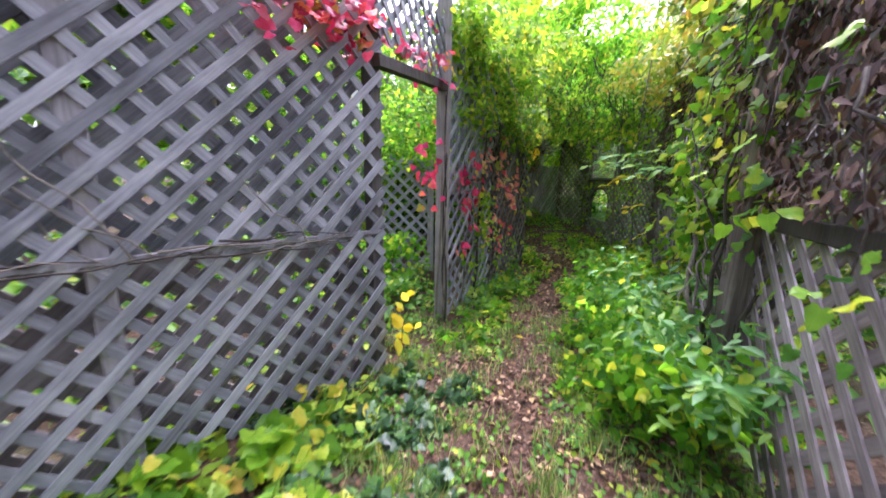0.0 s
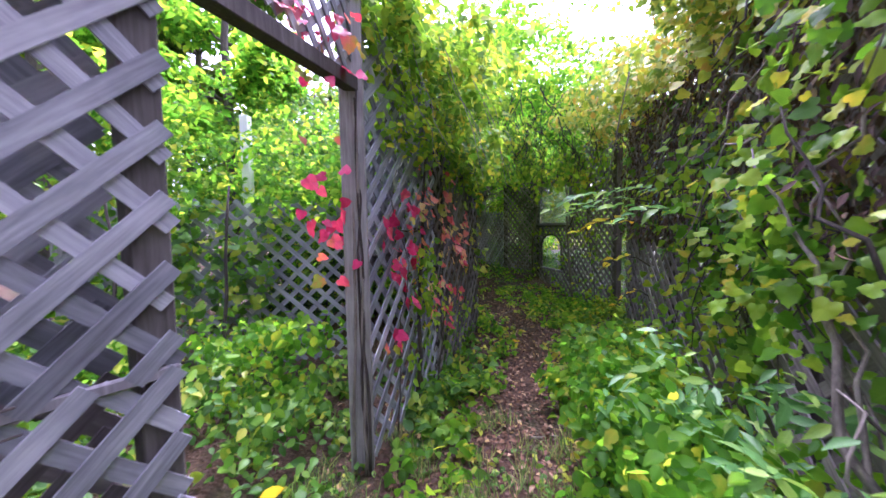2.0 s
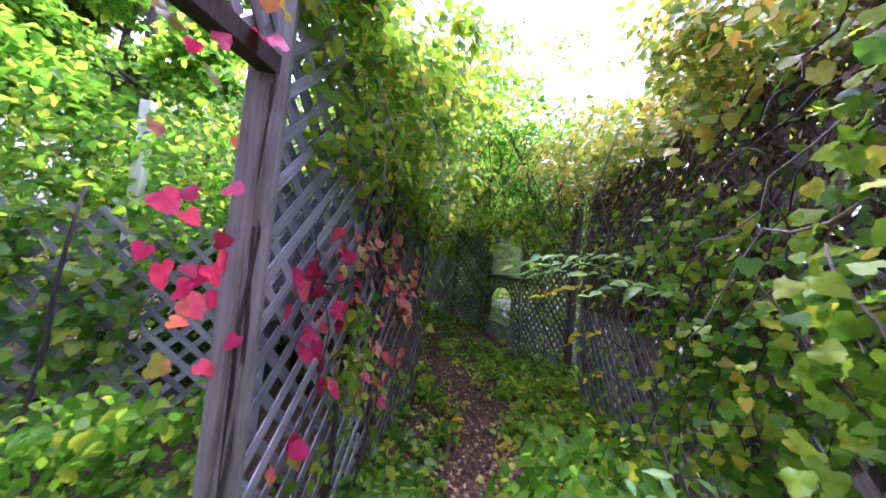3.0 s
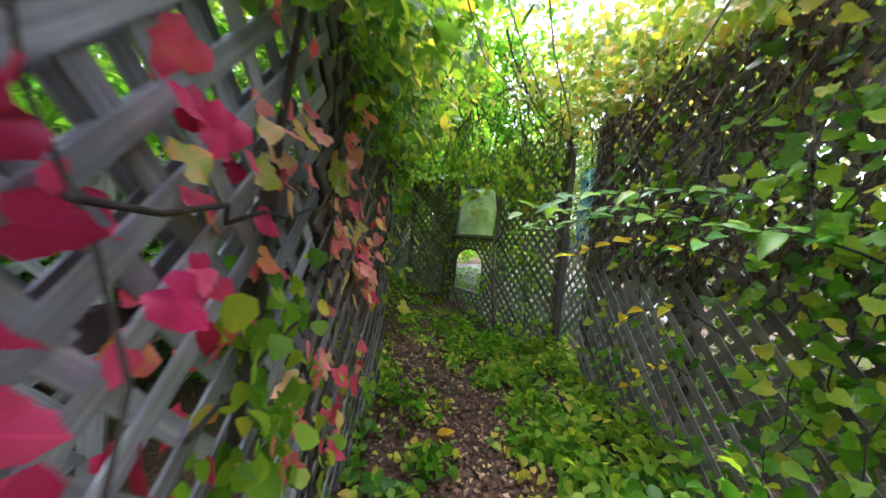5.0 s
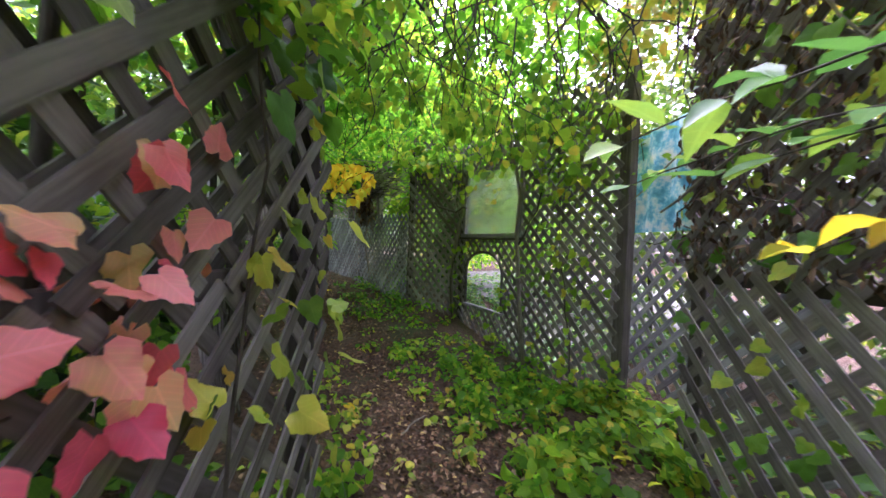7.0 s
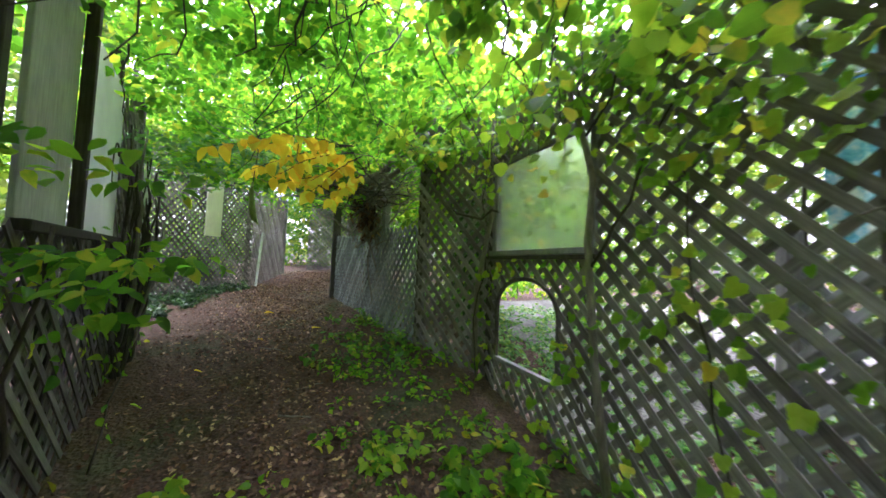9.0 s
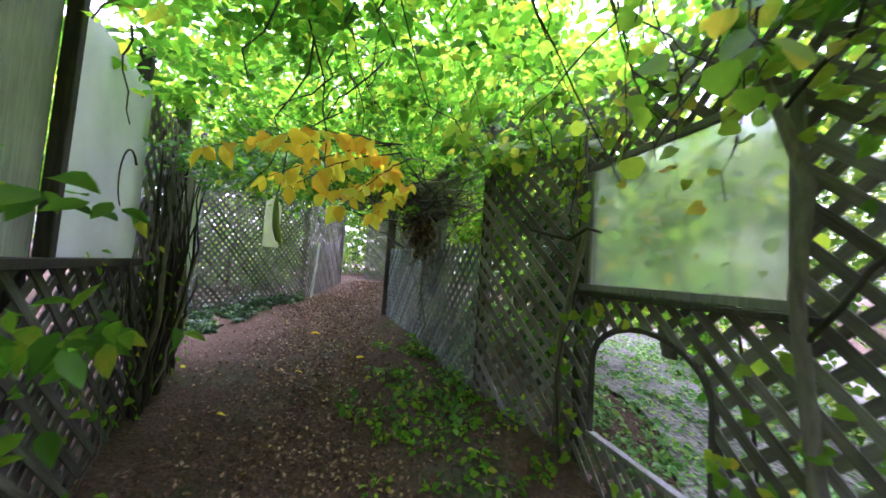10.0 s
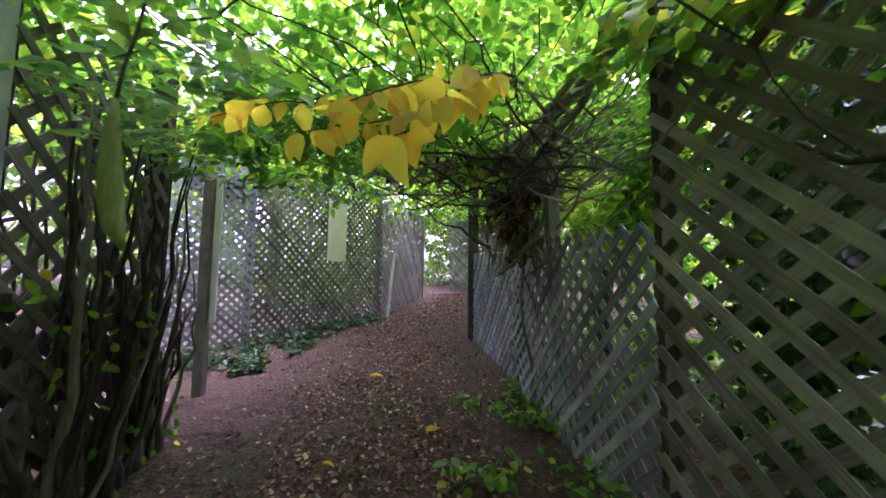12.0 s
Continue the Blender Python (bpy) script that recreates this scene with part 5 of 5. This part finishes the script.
    for i in range(5):
        part("stem", tube(wander((1.6, 15.3, 2.3 + 0.06 * i), (2.5 + rng.normal(0, 0.1), 14.1, 3.05 + rng.normal(0, 0.1)), 10, 0.08, 0.03), np.linspace(0.04 - 0.006 * i, 0.018, 10), 7), OLD_BARK, v, "thick arching stem", smooth=True)
    for i in range(30):
        a = (1.75 + rng.normal(0, 0.08), 15.4, rng.uniform(2.2, 2.6))
        part("stem", tube(wander(a, (rng.uniform(2.3, 2.7), rng.uniform(14.6, 15.6), rng.uniform(2.3, 3.1)), 9, 0.05, 0.03), np.linspace(0.01, 0.004, 9), 5), OLD_BARK if i % 3 else TWIG, v, "", smooth=True)
    for i in range(12):
        a = (1.65, 15.3, rng.uniform(2.2, 2.5))
        part("stem", tube(wander(a, (rng.uniform(-0.4, 1.1), rng.uniform(13.4, 15.0), rng.uniform(2.25, 2.7)), 12, 0.06, 0.04), np.linspace(0.011, 0.004, 12), 5), OLD_BARK, v, "", smooth=True)
    v = vine("old_vine", W1[0], W1[1], 0.2, "gnarled dark vine stems massed on a fence end")
    for i in range(58):
        p = lerp(W0, W1, rng.uniform(0.68, 1.02))
        a = (p[0] + rng.uniform(0.03, 0.1), p[1] - rng.uniform(0.0, 0.05), 0.2)
        part("stem", tube(wander(a, (a[0] + rng.normal(-0.02, 0.07), a[1] + rng.normal(0, 0.15), rng.uniform(1.2, 2.6)), 10, 0, 0.025), np.linspace(rng.uniform(0.01, 0.035), 0.006, 10), 6), VINE_BARK if i % 5 else TWIG, v, "", smooth=True)
    v = vine("old_vine", 2.96, 13.4, 0.3, "pale gnarled vine trunk climbing beside a clouded window")
    part("stem", tube([(2.95, 13.46, 0.3), (2.94, 13.43, 1.1), (2.96, 13.37, 1.3), (2.98, 13.3, 1.53), (3.0, 13.21, 1.78), (2.99, 13.22, 2.14), (2.99, 13.22, 2.75)], [0.03, 0.027, 0.026, 0.024, 0.022, 0.02, 0.014], 8), TWIG, v, "", smooth=True)
    part("branch", tube([(3.0, 12.95, 1.8), (2.96, 13.06, 1.84), (2.92, 13.26, 1.78), (2.78, 13.78, 1.9), (2.58, 14.1, 2.2), (2.5, 14.25, 2.5)], [0.008, 0.012, 0.014, 0.014, 0.012, 0.008], 7), VINE_BARK, v, "dark crooked side branch", smooth=True)
    v = vine("old_vine", 3.3, 12.06, 0.0, "pale bent vine stem climbing the peephole fence")
    part("stem", tube([(3.34, 11.9, 0.0), (3.3, 12.0, 0.8), (3.28, 12.06, 1.5), (3.29, 12.03, 1.88), (3.27, 12.11, 2.17), (3.25, 12.2, 2.43), (3.2, 12.35, 2.8)], [0.028, 0.025, 0.023, 0.022, 0.02, 0.018, 0.012], 8), TWIG, v, "", smooth=True)
    part("branch", tube(wander((3.29, 12.03, 1.35), (3.4, 11.5, 2.2), 9, 0, 0.02), np.linspace(0.012, 0.005, 9), 6), VINE_BARK, v, "thin dark side branch", smooth=True)
    part("branch", tube(wander((3.27, 12.11, 2.17), (3.42, 11.6, 2.75), 8, 0, 0.03), np.linspace(0.01, 0.004, 8), 6), VINE_BARK, v, "thin dark side branch", smooth=True)
    v = vine("old_vine", 1.9, 14.6, 2.3, "brushwood of bare vine stems arching over the path")
    for i in range(56):
        a = (1.75 + rng.normal(0, 0.4), 15.2 + rng.normal(0, 0.4), rng.uniform(2.15, 2.6))
        b = (rng.uniform(0.3, 2.6), rng.uniform(13.4, 15.4), rng.uniform(2.25, 2.75))
        part("stem", tube(wander(a, b, 10, rng.normal(0.05, 0.12), 0.05), np.linspace(rng.uniform(0.006, 0.014), 0.003, 10), 5), OLD_BARK if i % 2 else VINE_BARK, v, "", smooth=True)
    for x, y in ((0.35, 13.6), (0.6, 14.4), (1.5, 11.3), (1.1, 14.9), (1.75, 9.4), (1.3, 7.0), (0.2, 15.8)):
        v = vine("fallen_leaf", x, y, float(gz(x, y)), "fallen yellow leaf lying on the brown path", "leaf", "fallen yellow leaves")
        leaves("leaf", [(x, y, float(gz(x, y)) + 0.045)], 0.11, "ovate", YELLOW, v, face=(0, 0, 1), tip=(1, 0.3, 0), spread=0.3, kind="")
    for x, y, d, ln in ((1.25, 13.3, 0.4, 0.3), (0.7, 14.2, -0.6, 0.4), (1.0, 15.4, 1.1, 0.35), (1.9, 10.9, 0.8, 0.3), (1.6, 7.6, 0.2, 0.35), (1.3, 12.9, -0.2, 0.25)):
        v = vine("fallen_stick", x, y, float(gz(x, y)), "bare dead stick lying on the path", "stick", "fallen sticks")
        part("stick", tube(wander((x, y, gz(x, y) + 0.02), (x + ln * math.cos(d), y + ln * math.sin(d), gz(x, y) + 0.025), 6, 0, 0.008), np.linspace(0.008, 0.004, 6), 6), TWIG, v, "", smooth=True)
    q = thing("fence_post", 1.9, 15.4, 0.38, "leaning grey post wrapped in vines", "post")
    upright("shaft", 2.06, 15.48, 0.3, 2.75, 0.09, 0.09, PLANK, q, 20, (2, -3))
    # bare tendrils before the milky pane
    v = vine("bare_tendril", -0.1, 13.0, 2.0, "dark bare tendril curling before a milky pane", "twig")
    arc = [(0.02 + 0.17 * math.cos(a) * 0.5, 12.98 - 0.17 * math.cos(a) * 0.87, 1.93 + 0.2 * math.sin(a)) for a in np.linspace(2.4, -1.0, 16)]
    part("stem", tube(arc, np.linspace(0.007, 0.003, 16), 6), VINE_BARK, v, "", smooth=True)
    part("stem", tube(wander((0.3, 12.6, 2.7), (0.24, 12.72, 2.2), 8, 0, 0.02), np.linspace(0.007, 0.003, 8), 5), VINE_BARK, v, "", smooth=True)
    # long seed pod
    v = vine("seed_pod", 0.98, 13.0, 1.95, "long green seed pod hanging from a vine", "seed pod")
    pod = part("pod", tube([(0.97, 13.0, 1.92), (0.965, 13.0, 1.86), (0.97, 13.0, 1.78), (0.98, 13.0, 1.7), (1.0, 13.0, 1.63), (1.03, 13.0, 1.585)], [0.006, 0.014, 0.021, 0.024, 0.02, 0.005], 10), POD, v, "", smooth=True)
    part("stalk", tube(wander((0.97, 13.0, 1.91), (0.98, 13.05, 2.35), 6, 0, 0.01), [0.004] * 6, 5), VINE_BARK, pod, "", smooth=True)
    # bare cord slanting across the facing fence
    v = vine("cord", 2.7, 9.0, 1.2, "pale slack cord hanging across a fence", "cord")
    part("line", tube(wander((2.95, 9.9, 1.52), (2.5, 8.2, 2.6), 14, 0.12, 0.004), [0.006] * 14, 5), TWIG, v, "", smooth=True)


def build_woods():
    for x, y, h, r, mat, n, s, lean in ((-4.5, 12.5, 8.5, 0.14, FARLEAF, 5200, 0.16, 0.3), (-6.5, 9.0, 9.0, 0.16, FARLEAF, 5200, 0.18, 0), (-5.6, 15.6, 7.5, 0.12, LIME, 5200, 0.14, 0.2), (5.8, 11.0, 7.0, 0.14, YELLOWISH, 4600, 0.14, -0.3),
                                        (5.5, 16.0, 7.5, 0.14, LIME, 5200, 0.15, -0.4), (1.5, 22.0, 8.0, 0.15, LIME, 3800, 0.15, 0), (-4.8, 20.0, 8.0, 0.15, FARLEAF, 5200, 0.16, 0.2), (4.5, 24.0, 9.5, 0.18, FARLEAF, 5200, 0.2, 0),
                                        (7.5, 6.5, 8.0, 0.15, FARLEAF, 4600, 0.17, 0), (-7.0, 4.0, 8.0, 0.15, FARLEAF, 4200, 0.18, 0), (0.5, -3.0, 8.0, 0.15, FARLEAF, 4200, 0.18, 0), (3.6, 18.0, 6.0, 0.1, LIME, 3400, 0.13, -0.3), (-2.4, 10.6, 7.0, 0.12, CANOPY, 6000, 0.12, 0.2), (-3.8, 7.4, 7.5, 0.13, CANOPY, 6000, 0.13, 0), (2.7, 17.4, 6.5, 0.11, CANOPY, 6000, 0.12, 0.2), (-4.6, 9.8, 8.0, 0.14, CANOPY, 6000, 0.14, 0.2), (-6.2, 12.2, 8.0, 0.14, FARLEAF, 6000, 0.14, 0.0), (6.4, 8.8, 7.0, 0.13, FARLEAF, 5200, 0.15, -0.2),
                                        (3.4, 23.0, 10.5, 0.18, FARLEAF, 11000, 0.2, 0.3), (0.2, 27.5, 12.0, 0.2, FARLEAF, 11000, 0.24, 0.0)):
        build_tree(x, y, h, r, mat, n, s, "tall leafy tree behind the fences", lean)
    n = 60000
    ang = rng.uniform(0, 2 * math.pi, n)
    rad = rng.uniform(16, 30, n)
    hgt = (9.5 + 1.6 * np.sin(3 * ang + 1) + 1.2 * np.sin(7 * ang) + 0.8 * np.sin(17 * ang)) * rng.uniform(0, 1, n) ** 0.8
    P1 = np.column_stack([1.5 + rad * np.cos(ang), 12 + rad * 1.15 * np.sin(ang), np.abs(hgt)])
    P1[:, 2] += gz(P1[:, 0], P1[:, 1])
    leaves("woods", P1, 0.55, "folded", FARLEAF, None, face=(0, 0, 1), spread=1.4, label="dense green woods closing the view")["category"] = "woods"


build_ground()
build_gravel()
build_front()
build_right()
build_left_end()
build_plants()
build_woods()
